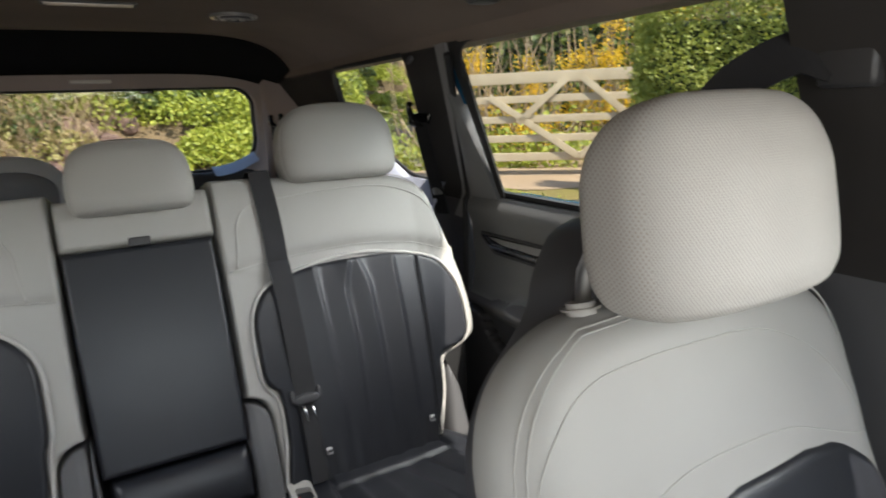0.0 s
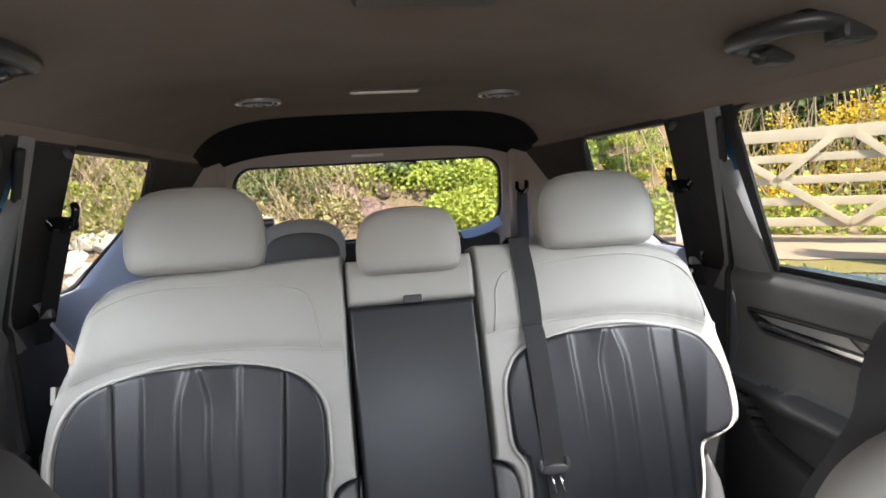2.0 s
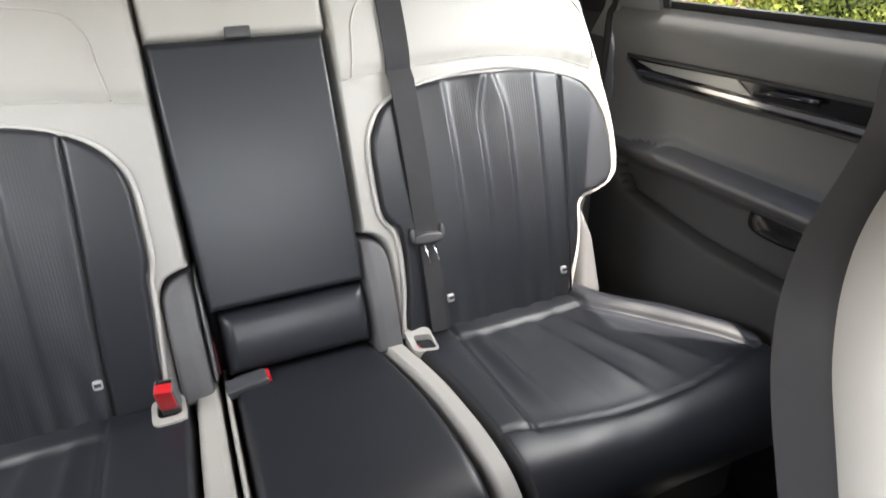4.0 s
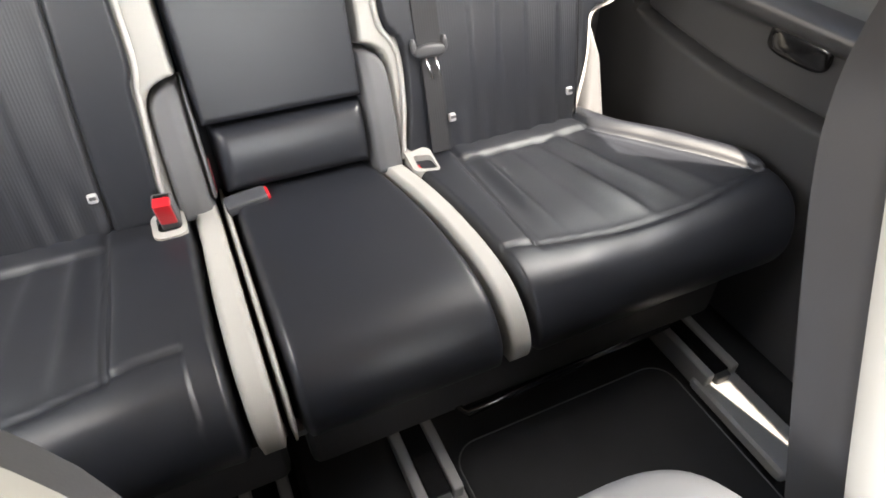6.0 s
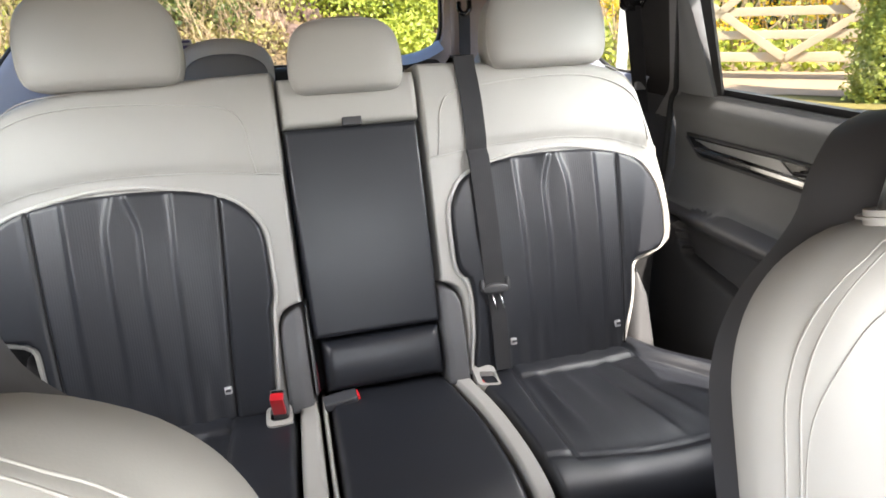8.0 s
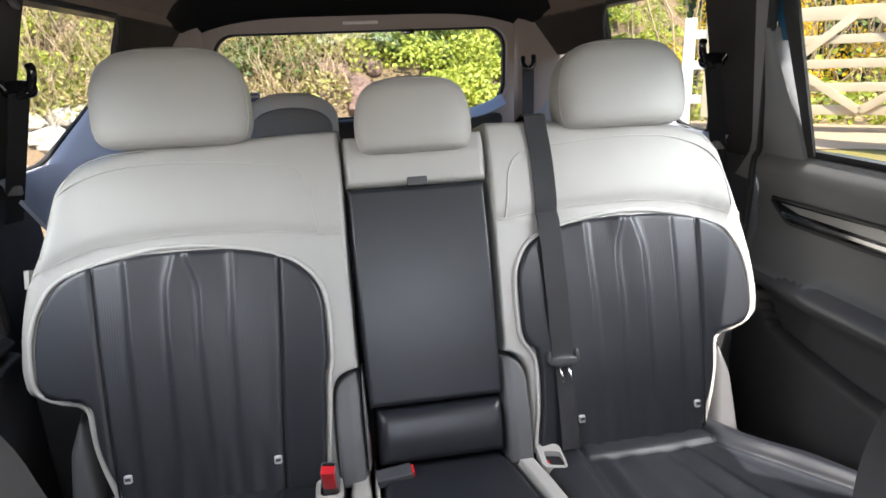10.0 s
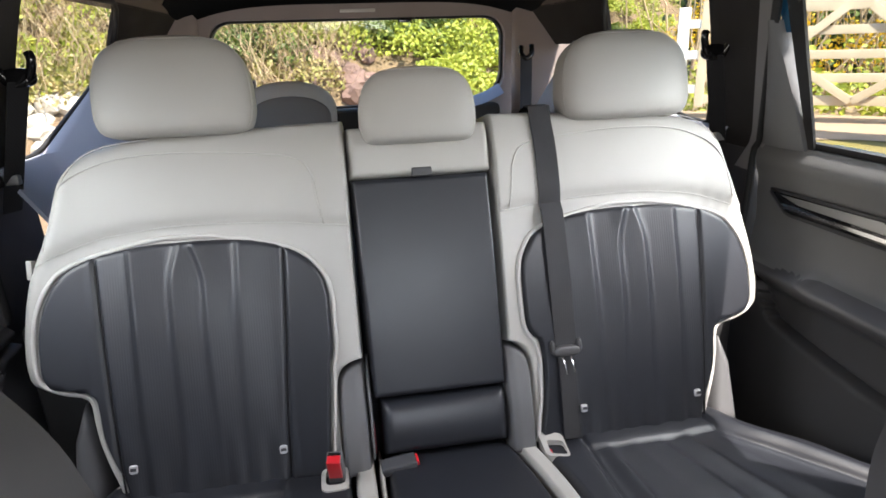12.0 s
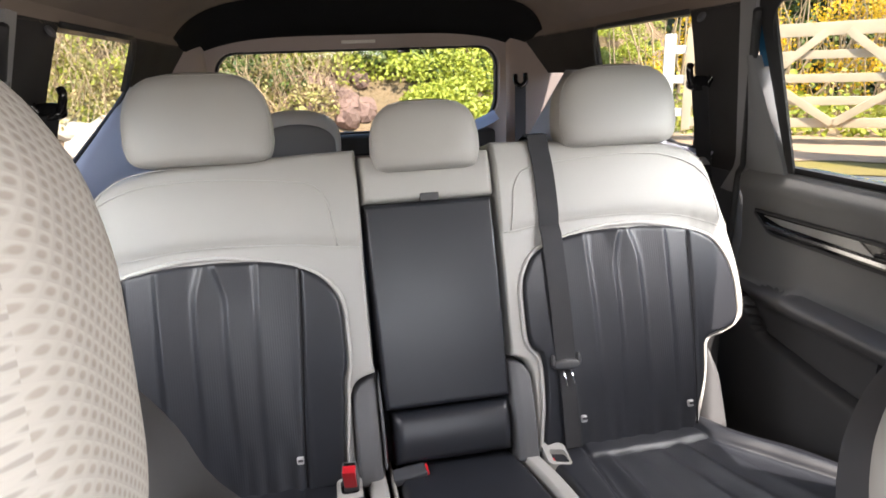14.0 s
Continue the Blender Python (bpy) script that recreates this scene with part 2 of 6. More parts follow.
def box(name, lo, hi, material, bevel=0.004, m=None):
    bm = bmesh.new()
    bmesh.ops.create_cube(bm, size=1)
    for v in bm.verts:
        v.co = Vector([lo[i] + (hi[i] - lo[i]) * (v.co[i] + 0.5) for i in range(3)])
    if bevel:
        bmesh.ops.bevel(bm, geom=bm.edges[:], offset=bevel, segments=3, affect="EDGES", profile=0.6)
    if m:
        bm.transform(m)
    me = bpy.data.meshes.new(name)
    bm.to_mesh(me)
    bm.free()
    me.materials.append(material)
    me.polygons.foreach_set("use_smooth", [True] * len(me.polygons))
    return sharp(me)


def disc(name, r, h, material, m, sides=24, bevel=0.002):
    bm = bmesh.new()
    bmesh.ops.create_cone(bm, cap_ends=True, segments=sides, radius1=r, radius2=r, depth=h)
    if bevel:
        bmesh.ops.bevel(bm, geom=[e for e in bm.edges if abs(e.verts[0].co.z - e.verts[1].co.z) < 1e-6], offset=bevel, segments=2, affect="EDGES")
    bm.transform(m)
    me = bpy.data.meshes.new(name)
    bm.to_mesh(me)
    bm.free()
    me.materials.append(material)
    me.polygons.foreach_set("use_smooth", [True] * len(me.polygons))
    return sharp(me)


def table(rows):
    xs, ys = zip(*rows)
    return lambda v: float(np.interp(v, xs, ys))


def curve(rows):
    """Like table, but with a smooth line through the rows that never overshoots."""
    xs, ys = (np.array(c, dtype=float) for c in zip(*rows))
    h, d = np.diff(xs), np.diff(ys) / np.diff(xs)
    m = np.concatenate(([d[0]], np.where(d[:-1] * d[1:] > 0, 2 * d[:-1] * d[1:] / np.where(d[:-1] + d[1:] == 0, 1, d[:-1] + d[1:]), 0.0), [d[-1]]))

    def at(v):
        v = min(max(v, xs[0]), xs[-1])
        i = min(int(np.searchsorted(xs, v, side="right")) - 1, len(h) - 1)
        t = (v - xs[i]) / h[i]
        return float(ys[i] * (1 + 2 * t) * (1 - t) ** 2 + h[i] * m[i] * t * (1 - t) ** 2 + ys[i + 1] * t * t * (3 - 2 * t) + h[i] * m[i + 1] * t * t * (t - 1))
    return at


def slab(name, lo, hi, v0, v1, height, base, place, material, nu=48, nv=60, r=0.02, cuts=(), columns=False):
    """A padded panel. lo(v), hi(v): its two sides; height(u, v): how far it stands out; it rounds off over r at its rim down to base; place(u, v, w): to the world."""
    vs = sorted(set(np.concatenate([v0 + (v1 - v0) * (0.5 - 0.5 * np.cos(np.linspace(0, np.pi, nv))) * 0.35 + (v1 - v0) * np.linspace(0, 1, nv) * 0.65, list(cuts)]).round(5)))
    ss = 0.5 * (0.5 - 0.5 * np.cos(np.linspace(0, np.pi, nu))) + 0.5 * np.linspace(0, 1, nu)
    rim = [(lo(v), v) for v in vs] + [(lo(v1) + (hi(v1) - lo(v1)) * s, v1) for s in ss[1:-1]] + [(hi(v), v) for v in reversed(vs)] + [(lo(v0) + (hi(v0) - lo(v0)) * s, v0) for s in ss[-2:0:-1]]
    a = np.array(rim)
    b = np.roll(a, -1, axis=0)
    ab = b - a
    ll = (ab ** 2).sum(1) + 1e-12
    verts, faces = [], []
    least, most = min(lo(v) for v in vs), max(hi(v) for v in vs)
    for v in vs:
        for s in ss:
            u = lo(v) + (hi(v) - lo(v)) * s
            if columns:
                u = min(max(least + (most - least) * s, lo(v)), hi(v))
            t = np.clip(((np.array((u, v)) - a) * ab).sum(1) / ll, 0, 1)
            d = float(np.sqrt((((a + ab * t[:, None]) - (u, v)) ** 2).sum(1).min()))
            e = math.sqrt(max(0.0, 1 - (1 - min(d / (r(u, v) if callable(r) else r), 1)) ** 2))
            verts.append(place(u, v, base + (height(u, v) - base) * e))
    n, k = len(ss), len(vs)
    for j in range(k - 1):
        for i in range(n - 1):
            faces.append((j * n + i, j * n + i + 1, (j + 1) * n + i + 1, (j + 1) * n + i))
    back = len(verts)
    order = [j * n for j in range(k)] + [(k - 1) * n + i for i in range(1, n)] + [j * n + n - 1 for j in range(k - 2, -1, -1)] + [i for i in range(n - 2, 0, -1)]
    uv = [(lo(vs[o // n]) + (hi(vs[o // n]) - lo(vs[o // n])) * ss[o % n], vs[o // n]) for o in order]
    if columns:
        uv = [(min(max(least + (most - least) * ss[o % n], lo(vs[o // n])), hi(vs[o // n])), vs[o // n]) for o in order]
    for u, v in uv:
        verts.append(place(u, v, base - 0.004))
    m = len(order)
    for i in range(m):
        faces.append((order[i], order[(i + 1) % m], back + (i + 1) % m, back + i))
    return tidy(mesh(name, verts, faces, material))


def pad(name, centre, hw, hh, hd, material, ntop=2.6, nbot=5.0, ring=3.2, tilt=0.0, rows=28, cols=40, front=0.0, top_in=0.0, part_of=None):
    """A head restraint cushion: rounder at the top than at the bottom. part_of: "front" or "back" half only."""
    verts, faces = [], []
    ts = [-math.cos(math.pi * i / rows) for i in range(rows + 1)]
    c, s = math.cos(tilt), math.sin(tilt)
    for t in ts:
        n = ntop if t > 0 else nbot
        a = hw * max(0.0, 1 - abs(t) ** n) ** (1 / n) * (1 - top_in * max(0, t))
        nd = 3.0 if t > 0 else 3.5
        b = hd * max(0.0, 1 - abs(t) ** nd) ** (1 / nd)
        for k in range(cols):
            w = 2 * math.pi * k / cols
            cw, sw = math.cos(w), math.sin(w)
            x = a * math.copysign(abs(cw) ** (2 / ring), cw)
            y = b * math.copysign(abs(sw) ** (2 / ring), sw)
            if part_of == "front" and y > 0:
                y *= 0.05
            if part_of == "back" and y < 0:
                y *= 0.05
            y += front * (x / hw) ** 2
            z = t * hh
            verts.append((centre[0] + x, centre[1] + y * c + z * s, centre[2] + z * c - y * s))
    for i in range(rows):
        for k in range(cols):
            faces.append((i * cols + k, i * cols + (k + 1) % cols, (i + 1) * cols + (k + 1) % cols, (i + 1) * cols + k))
    return tidy(mesh(name, verts, faces, material))


def bolster(name, centre, hw, hh, hd, material, wide, deep, tilt, ring=3.4, rows=36, cols=56, bow=0.0, side=None):
    """A head restraint cushion: wide(s) and deep(s) give its half width and depth from foot (0) to crown (1). side: a second material for its flanks.
    Returns the mesh and a function that gives a point of the skin for a height and an angle (180 to 360 degrees is the front)."""
    c, k = math.cos(tilt), math.sin(tilt)

    def skin(s, a, out=0.0):
        cw, sw = math.cos(a), math.sin(a)
        x = (hw * wide(s) + out) * math.copysign(abs(cw) ** (2 / ring), cw)
        y = (hd * deep(s) + out) * math.copysign(abs(sw) ** (2 / ring), sw) + bow * (x / hw) ** 2
        z = (2 * s - 1) * hh
        return Vector((centre[0] + x, centre[1] + y * c + z * k, centre[2] + z * c - y * k))
    ss = [0.5 - 0.5 * math.cos(math.pi * i / rows) for i in range(rows + 1)]
    verts = [skin(s, 2 * math.pi * j / cols) for s in ss for j in range(cols)]
    faces = [(i * cols + j, i * cols + (j + 1) % cols, (i + 1) * cols + (j + 1) % cols, (i + 1) * cols + j) for i in range(rows) for j in range(cols)]
    faces += [tuple(range(cols - 1, -1, -1)), tuple(rows * cols + j for j in range(cols))]
    me = mesh(name, verts, faces, material)
    if side:
        me.materials.append(side)
        for i, f in enumerate(me.polygons):
            a = 360 * (i % cols + 0.5) / cols
            if i < rows * cols and not 205 < a < 335:
                f.material_index = 1
    return tidy(me), skin


HEAD_WIDE = curve([(0, 0.74), (0.015, 0.83), (0.05, 0.91), (0.12, 0.965), (0.28, 1.0), (0.45, 0.995), (0.6, 0.965), (0.7, 0.93), (0.78, 0.88), (0.87, 0.775), (0.94, 0.62), (0.98, 0.42), (1, 0.22)])
HEAD_DEEP = curve([(0, 0.50), (0.02, 0.70), (0.08, 0.92), (0.2, 1.0), (0.55, 0.97), (0.8, 0.87), (0.92, 0.70), (0.98, 0.48), (1, 0.30)])
MESH_WIDE = curve([(0, 0.66), (0.02, 0.80), (0.07, 0.90), (0.16, 0.96), (0.35, 1.0), (0.6, 0.995), (0.75, 0.96), (0.86, 0.88), (0.93, 0.78), (0.975, 0.64), (1, 0.48)])
MESH_DEEP = curve([(0, 0.45), (0.02, 0.64), (0.07, 0.86), (0.2, 1.0), (0.6, 0.97), (0.82, 0.80), (0.93, 0.58), (0.98, 0.40), (1, 0.22)])


def patch(name, corners, place, thick, material, nu=10, nv=10, bow=None):
    """A four-cornered sheet of some thickness. corners: (a, b) pairs in order; place(a, b, depth): to the world."""
    c = [Vector(p) for p in corners]
    verts, faces = [], []
    for layer in (0, 1):
        for j in range(nv + 1):
            for i in range(nu + 1):
                s, t = i / nu, j / nv
                p = (c[0] * (1 - s) + c[1] * s) * (1 - t) + (c[3] * (1 - s) + c[2] * s) * t
                if bow:
                    p = p + Vector(bow(s, t))
                verts.append(place(p[0], p[1], thick * layer))
    n = nu + 1
    half = n * (nv + 1)
    for j in range(nv):
        for i in range(nu):
            q = (j * n + i, j * n + i + 1, (j + 1) * n + i + 1, (j + 1) * n + i)
            faces.append(q)
            faces.append(tuple(half + k for k in reversed(q)))
    rim = [i for i in range(n)] + [j * n + nu for j in range(1, nv + 1)] + [nv * n + i for i in range(nu - 1, -1, -1)] + [j * n for j in range(nv - 1, 0, -1)]
    for a, b in zip(rim, rim[1:] + rim[:1]):
        faces.append((b, a, half + a, half + b))
    return sharp(tidy(mesh(name, verts, faces, material)), 50)


def rounded(hw, hh, r, per=8, low=None):
    """A rounded rectangle's rim, counter-clockwise; low: another radius for the two lower corners."""
    out = []
    for cx, cz, a0, rr in ((1, 1, 0, r), (-1, 1, 90, r), (-1, -1, 180, low or r), (1, -1, 270, low or r)):
        for k in range(per + 1):
            a = radians(a0 + 90 * k / per)
            out.append((cx * (hw - rr) + rr * math.cos(a), cz * (hh - rr) + rr * math.sin(a)))
    return out


def frame_ring(name, outer, inner, place, depth, material):
    """A rim between two outlines of as many points, with depth."""
    n = len(outer)
    verts = [place(*p, 0) for p in outer] + [place(*p, 0) for p in inner] + [place(*p, depth) for p in inner] + [place(*p, depth) for p in outer]
    faces = []
    for i in range(n):
        j = (i + 1) % n
        for a in range(4):
            b = (a + 1) % 4
            faces.append((a * n + i, a * n + j, b * n + j, b * n + i))
    return sharp(tidy(mesh(name, verts, faces, material)), 40)


def sheet(name, rim, place, thick, material):
    n = len(rim)
    verts = [place(*p, 0) for p in rim] + [place(*p, thick) for p in rim]
    faces = [tuple(range(n)), tuple(range(2 * n - 1, n - 1, -1))] + [(i, (i + 1) % n, n + (i + 1) % n, n + i) for i in range(n)]
    return tidy(mesh(name, verts, faces, material, smooth=False))


# ---------------------------------------------------------------- rear bench: backs
LEAN_BACK = radians(17.6)
SB, CB = math.sin(LEAN_BACK), math.cos(LEAN_BACK)


def on_back(u, v, w):
    """u across, v up along the backrest from the crease, w out of it."""
    return Vector((u, v * SB - w * CB, 0.44 + v * CB + w * SB))


OUTER = curve([(-0.06, 0.545), (-0.04, 0.552), (0.02, 0.572), (0.076, 0.583), (0.118, 0.588), (0.13, 0.600), (0.140, 0.655), (0.155, 0.671), (0.20, 0.677), (0.25, 0.674), (0.33, 0.660), (0.39, 0.638), (0.45, 0.621), (0.485, 0.612), (0.515, 0.594), (0.540, 0.560), (0.556, 0.508), (0.568, 0.44)])
BLACK_OUT = curve([(-0.06, 0.520), (-0.035, 0.526), (0.065, 0.556), (0.118, 0.560), (0.132, 0.572), (0.146, 0.624), (0.18, 0.637), (0.22, 0.637), (0.27, 0.630), (0.305, 0.616), (0.335, 0.594), (0.352, 0.566), (0.362, 0.533), (0.369, 0.48), (0.373, 0.44)])
INNER = {
    -1: curve([(-0.06, 0.190), (-0.015, 0.187), (0.10, 0.178), (0.136, 0.176), (0.152, 0.170), (0.18, 0.168), (0.25, 0.168), (0.285, 0.173), (0.31, 0.186), (0.335, 0.209), (0.355, 0.245), (0.366, 0.286), (0.371, 0.33), (0.373, 0.37)]),
    1: curve([(-0.06, 0.192), (-0.018, 0.197), (0.034, 0.206), (0.097, 0.209), (0.134, 0.205), (0.152, 0.187), (0.18, 0.181), (0.25, 0.180), (0.285, 0.183), (0.31, 0.193), (0.335, 0.209), (0.355, 0.245), (0.366, 0.286), (0.371, 0.33), (0.373, 0.37)]),
}
# crests of the four tucked folds, outermost first; the middle two part from one point
PLEATS = [
    curve([(-0.06, 0.478), (0.12, 0.482), (0.37, 0.484)]),
    curve([(-0.06, 0.424), (0.06, 0.421), (0.21, 0.422), (0.30, 0.421), (0.372, 0.404)]),
    curve([(-0.06, 0.364), (0.06, 0.366), (0.20, 0.370), (0.295, 0.368), (0.372, 0.385)]),
    curve([(-0.06, 0.322), (0.06, 0.319), (0.20, 0.317), (0.37, 0.310)]),
]
OUT_SEAM = curve([(-0.06, 0.527), (0.10, 0.535), (0.23, 0.540), (0.37, 0.544)])
IN_SEAM = curve([(-0.06, 0.260), (0.05, 0.256), (0.23, 0.245), (0.37, 0.239)])


def back_black(u, v):
    """Relief of the dark insert: soft bolster, two seams and tucked pleats that fade downwards."""
    a = abs(u)
    w = 0.010 + 0.004 * math.sin(min(1, max(0, (v + 0.05) / 0.42)) * math.pi)
    for seam in (OUT_SEAM, IN_SEAM):
        w -= 0.006 * math.exp(-((a - seam(v)) / 0.0035) ** 2)
    inside = 1 / (1 + math.exp(-(a - IN_SEAM(v) - 0.012) / 0.004)) / (1 + math.exp((a - OUT_SEAM(v) + 0.012) / 0.004))
    fade = 0.30 + 0.70 * min(1, max(0, (v - 0.02) / 0.20))
    for pl in PLEATS:
        d = a - pl(v)
        w += inside * fade * 0.0078 * (max(0.0, 1 + d / 0.050) ** 1.4 if d < 0 else 1.3 * math.exp(-(d / 0.0095) ** 2) - 0.3 * math.exp(-(d / 0.020) ** 2))
    # short creases where the insert tucks into the seat crease
    w += inside * 0.0022 * math.sin(a * 150 + 3 * noise.noise(Vector((u * 9, 0, 2)))) * max(0.0, 1 - (v + 0.05) / 0.10)
    w += inside * 0.0010 * noise.noise(Vector((u * 24, v * 8, 3.1)))
    # the side wings come forward
    w += 0.010 * max(0.0, (a - 0.56) / 0.1) + 0.008 * max(0.0, (0.24 - a) / 0.08)
    return w


ARCH = curve([(0.10, 0.376), (0.17, 0.383), (0.25, 0.393), (0.40, 0.399), (0.52, 0.389), (0.6, 0.365), (0.66, 0.335)])


def back_white(u, v):
    a = abs(u)
    w = 0.004 + 0.010 * max(0.0, (a - 0.56) / 0.1) + 0.008 * max(0.0, (0.24 - a) / 0.08)
    # the upper pad swells out above the seam
    t = (v - ARCH(a)) / 0.05
    w += 0.009 / (1 + math.exp(-8 * (t - 0.12))) if t > -1 else 0
    w -= 0.003 * math.exp(-((v - ARCH(a)) / 0.003) ** 2)
    w -= 0.02 * max(0.0, (v - 0.46) / 0.1) ** 2
    return w


def iso_tag(side, u, parent):
    """Child seat anchor cover: a pale square plate with a dark mark."""
    t = part("anchor_tag", box("anchor_tag", (-0.0066, -0.0072, 0.0), (0.0066, 0.0072, 0.006), TAG, 0.004, frame_on_back(u, 0.002, 0.016)), parent, "small white child-seat anchor tag")
    part("mark", box("mark", (-0.004, -0.002, 0.0062), (0.005, 0.003, 0.0075), DARK, 0.0005, frame_on_back(u, 0.002, 0.016)), t)


def frame_on_back(u, v, w):
    """Axes of the backrest at one point: x across, y up it, z out of it."""
    o = on_back(u, v, w)
    x, y, z = Vector((1, 0, 0)), Vector((0, SB, CB)), Vector((0, -CB, SB))
    return Matrix(((x.x, y.x, z.x, o.x), (x.y, y.y, z.y, o.y), (x.z, y.z, z.z, o.z), (0, 0, 0, 1)))


def side_edge(s):
    """Outer edge of one backrest; the bench sits a little off centre at shoulder height."""
    return lambda v: OUTER(v) + s * 0.007 * min(1, max(0, (v - 0.33) / 0.08))


def on_relief(pts, height, lift=0.0):
    """A line lying on a backrest's relief; near the rim it follows the rounded edge."""
    out = []
    for u, v in pts:
        w = height(u, v)
        if height is back_white:
            d = min(side_edge(1 if u > 0 else -1)(v) - abs(u), 0.568 - v)
            w = -0.075 + (w + 0.075) * math.sqrt(max(0.0, 1 - (1 - min(1.0, max(0.0, d) / 0.032)) ** 2))
        out.append(on_back(u, v, w + lift))
    return out


def mirrored(pts, s):
    return [(s * u, v) for u, v in pts]


UPPER_STITCH = [(0.168, 0.385), (0.175, 0.43), (0.181, 0.470), (0.208, 0.502), (0.29, 0.515), (0.41, 0.522), (0.50, 0.516), (0.565, 0.492), (0.600, 0.455), (0.612, 0.41), (0.617, 0.375)]


def seat_back(s, seat, inner_top, inner_low):
    """One outer backrest. s: -1 or 1 for its side of the car."""
    # the inner edge arches over the hinge cover
    k = inner_low - inner_top
    inn = curve([(-0.06, inner_low), (0.085, inner_low), (0.105, inner_top + 0.95 * k), (0.122, inner_top + 0.80 * k), (0.134, inner_top + 0.40 * k), (0.1395, inner_top), (0.146, inner_top), (0.6, inner_top)])
    pos = lambda u, v, w: on_back(s * u, v, w)
    part("backrest", slab("backrest", inn, side_edge(s), -0.06, 0.568, back_white, -0.075, pos, WHITE, 110, 80, lambda u, v: (0.006 if v < 0.15 else 0.009) + 0.020 * min(1, max(0, (u - 0.22) / 0.14)), (0.105, 0.112, 0.118, 0.123, 0.127, 0.13, 0.133, 0.136, 0.1395, 0.142, 0.155), True), seat)
    insert = slab("insert_panel", INNER[s], BLACK_OUT, -0.06, 0.373, lambda u, v: back_black(u, v) + 0.004, -0.004, pos, RIB, 250, 70, 0.007, (0.118, 0.132, 0.146), True)
    insert.materials.append(BLACK)
    for face in insert.polygons:
        if not 0.250 < s * face.center.x < 0.540:
            face.material_index = 1
    part("insert_panel", insert, seat, "black pleated leather insert, ribbed between the seams")
    rim = [(BLACK_OUT(v) + 0.007, v) for v in np.linspace(-0.05, 0.36, 60)] + [(u, 0.380) for u in np.linspace(0.46, 0.35, 9)] + [(INNER[s](v) - 0.005, v) for v in np.linspace(0.36, -0.05, 60)]
    for _ in range(3):
        rim = rim[:1] + [tuple((a + 2 * b + c) / 4 for a, b, c in zip(*three)) for three in zip(rim, rim[1:], rim[2:])] + rim[-1:]
    part("piping", tube("piping", on_relief(mirrored(rim, s), back_white, 0.0012), 0.0042, WHITE_EDGE, 8), seat)
    part("stitching", tube("stitching", on_relief([(p.x, p.y) for p in spline([(s * u, v, 0) for u, v in UPPER_STITCH], 8)], back_white, 0.0006), 0.0015, STITCH, 6), seat, "grey stitched seam")
    arch = [(s * u, ARCH(u)) for u in np.linspace(inner_top + 0.01, 0.64, 40)]
    part("seam", tube("seam", on_relief(arch, back_white, 0.0026), 0.0009, STITCH, 5), seat)
    edge = [(u, 0.551) for u in np.linspace(inner_top + 0.02, 0.44, 20)] + [(side_edge(s)(v) - 0.024, v) for v in np.linspace(0.55, 0.40, 20)]
    for _ in range(4):
        edge = edge[:1] + [tuple((a + 2 * b + c) / 4 for a, b, c in zip(*three)) for three in zip(edge, edge[1:], edge[2:])] + edge[-1:]
    part("seam", tube("seam", on_relief(mirrored(edge, s), back_white, -0.0002), 0.0011, STITCH, 5), seat)
    for seam in (OUT_SEAM, IN_SEAM):
        line = [(s * seam(v), v) for v in np.linspace(-0.05, 0.344, 30)]
        part("seam", tube("seam", on_relief(line, back_black, 0.0046), 0.0019, SEAM, 5), seat)
    for u in (0.268, 0.510):
        iso_tag(s, s * u * (1.04 if s > 0 and u < 0.3 else 1), seat)
    part("side_label", box("side_label", (-0.006, -0.016, -0.03), (0.002, 0.016, -0.012), WHITE, 0.001, frame_on_back(s * 0.650, 0.345, 0.0)), seat, "white sewn fabric label")


def headrest(seat, u, v0, v1, hw, w=0.0):
    h = (v1 - v0) / 2
    c = on_back(u, (v0 + v1) / 2, w)
    tl = LEAN_BACK * 0.65
    me, skin = bolster("headrest", c, hw, h, 0.052, WHITE, HEAD_WIDE, HEAD_DEEP, tl, 4.2, bow=0.008)
    ob = part("headrest", me, seat)
    # the seam that joins the face to the flanks, up one side and down the other
    a0, a1 = radians(196), radians(344)
    line = [skin(s, a0, 0.0002) for s in np.linspace(0.03, 0.93, 30)]
    line += [skin(0.93 + 0.02 * math.sin(math.pi * t), a0 + (a1 - a0) * t, 0.0002) for t in np.linspace(0.03, 0.97, 24)]
    line += [skin(s, a1, 0.0002) for s in np.linspace(0.93, 0.03, 30)]
    part("stitching", tube("stitching", line, 0.0009, STITCH, 5), ob)
    part("neck", box("neck", (-0.042, -0.045, -0.060), (0.055, 0.030, -0.010), WHITE, 0.014, frame_on_back(u, v0, w - 0.012)), ob, "off-white leather neck")
    return ob


left_seat = thing("rear_bench", (-0.39, -0.1, 0.0), "off-white and black leather outer rear seat with pleated insert", "car seat", "rear seats")
right_seat = thing("rear_bench", (0.3, -0.1, 0.0), "off-white and black leather double rear seat with folding centre armrest", "car seat", "rear seats")
seat_back(-1, left_seat, 0.117, 0.166)
seat_back(1, right_seat, 0.141, 0.184)
headrest(left_seat, -0.395, 0.551, 0.716, 0.129)
headrest(right_seat, 0.414, 0.541, 0.703, 0.128)
headrest(right_seat, 0.013, 0.514, 0.647, 0.104, 0.012)

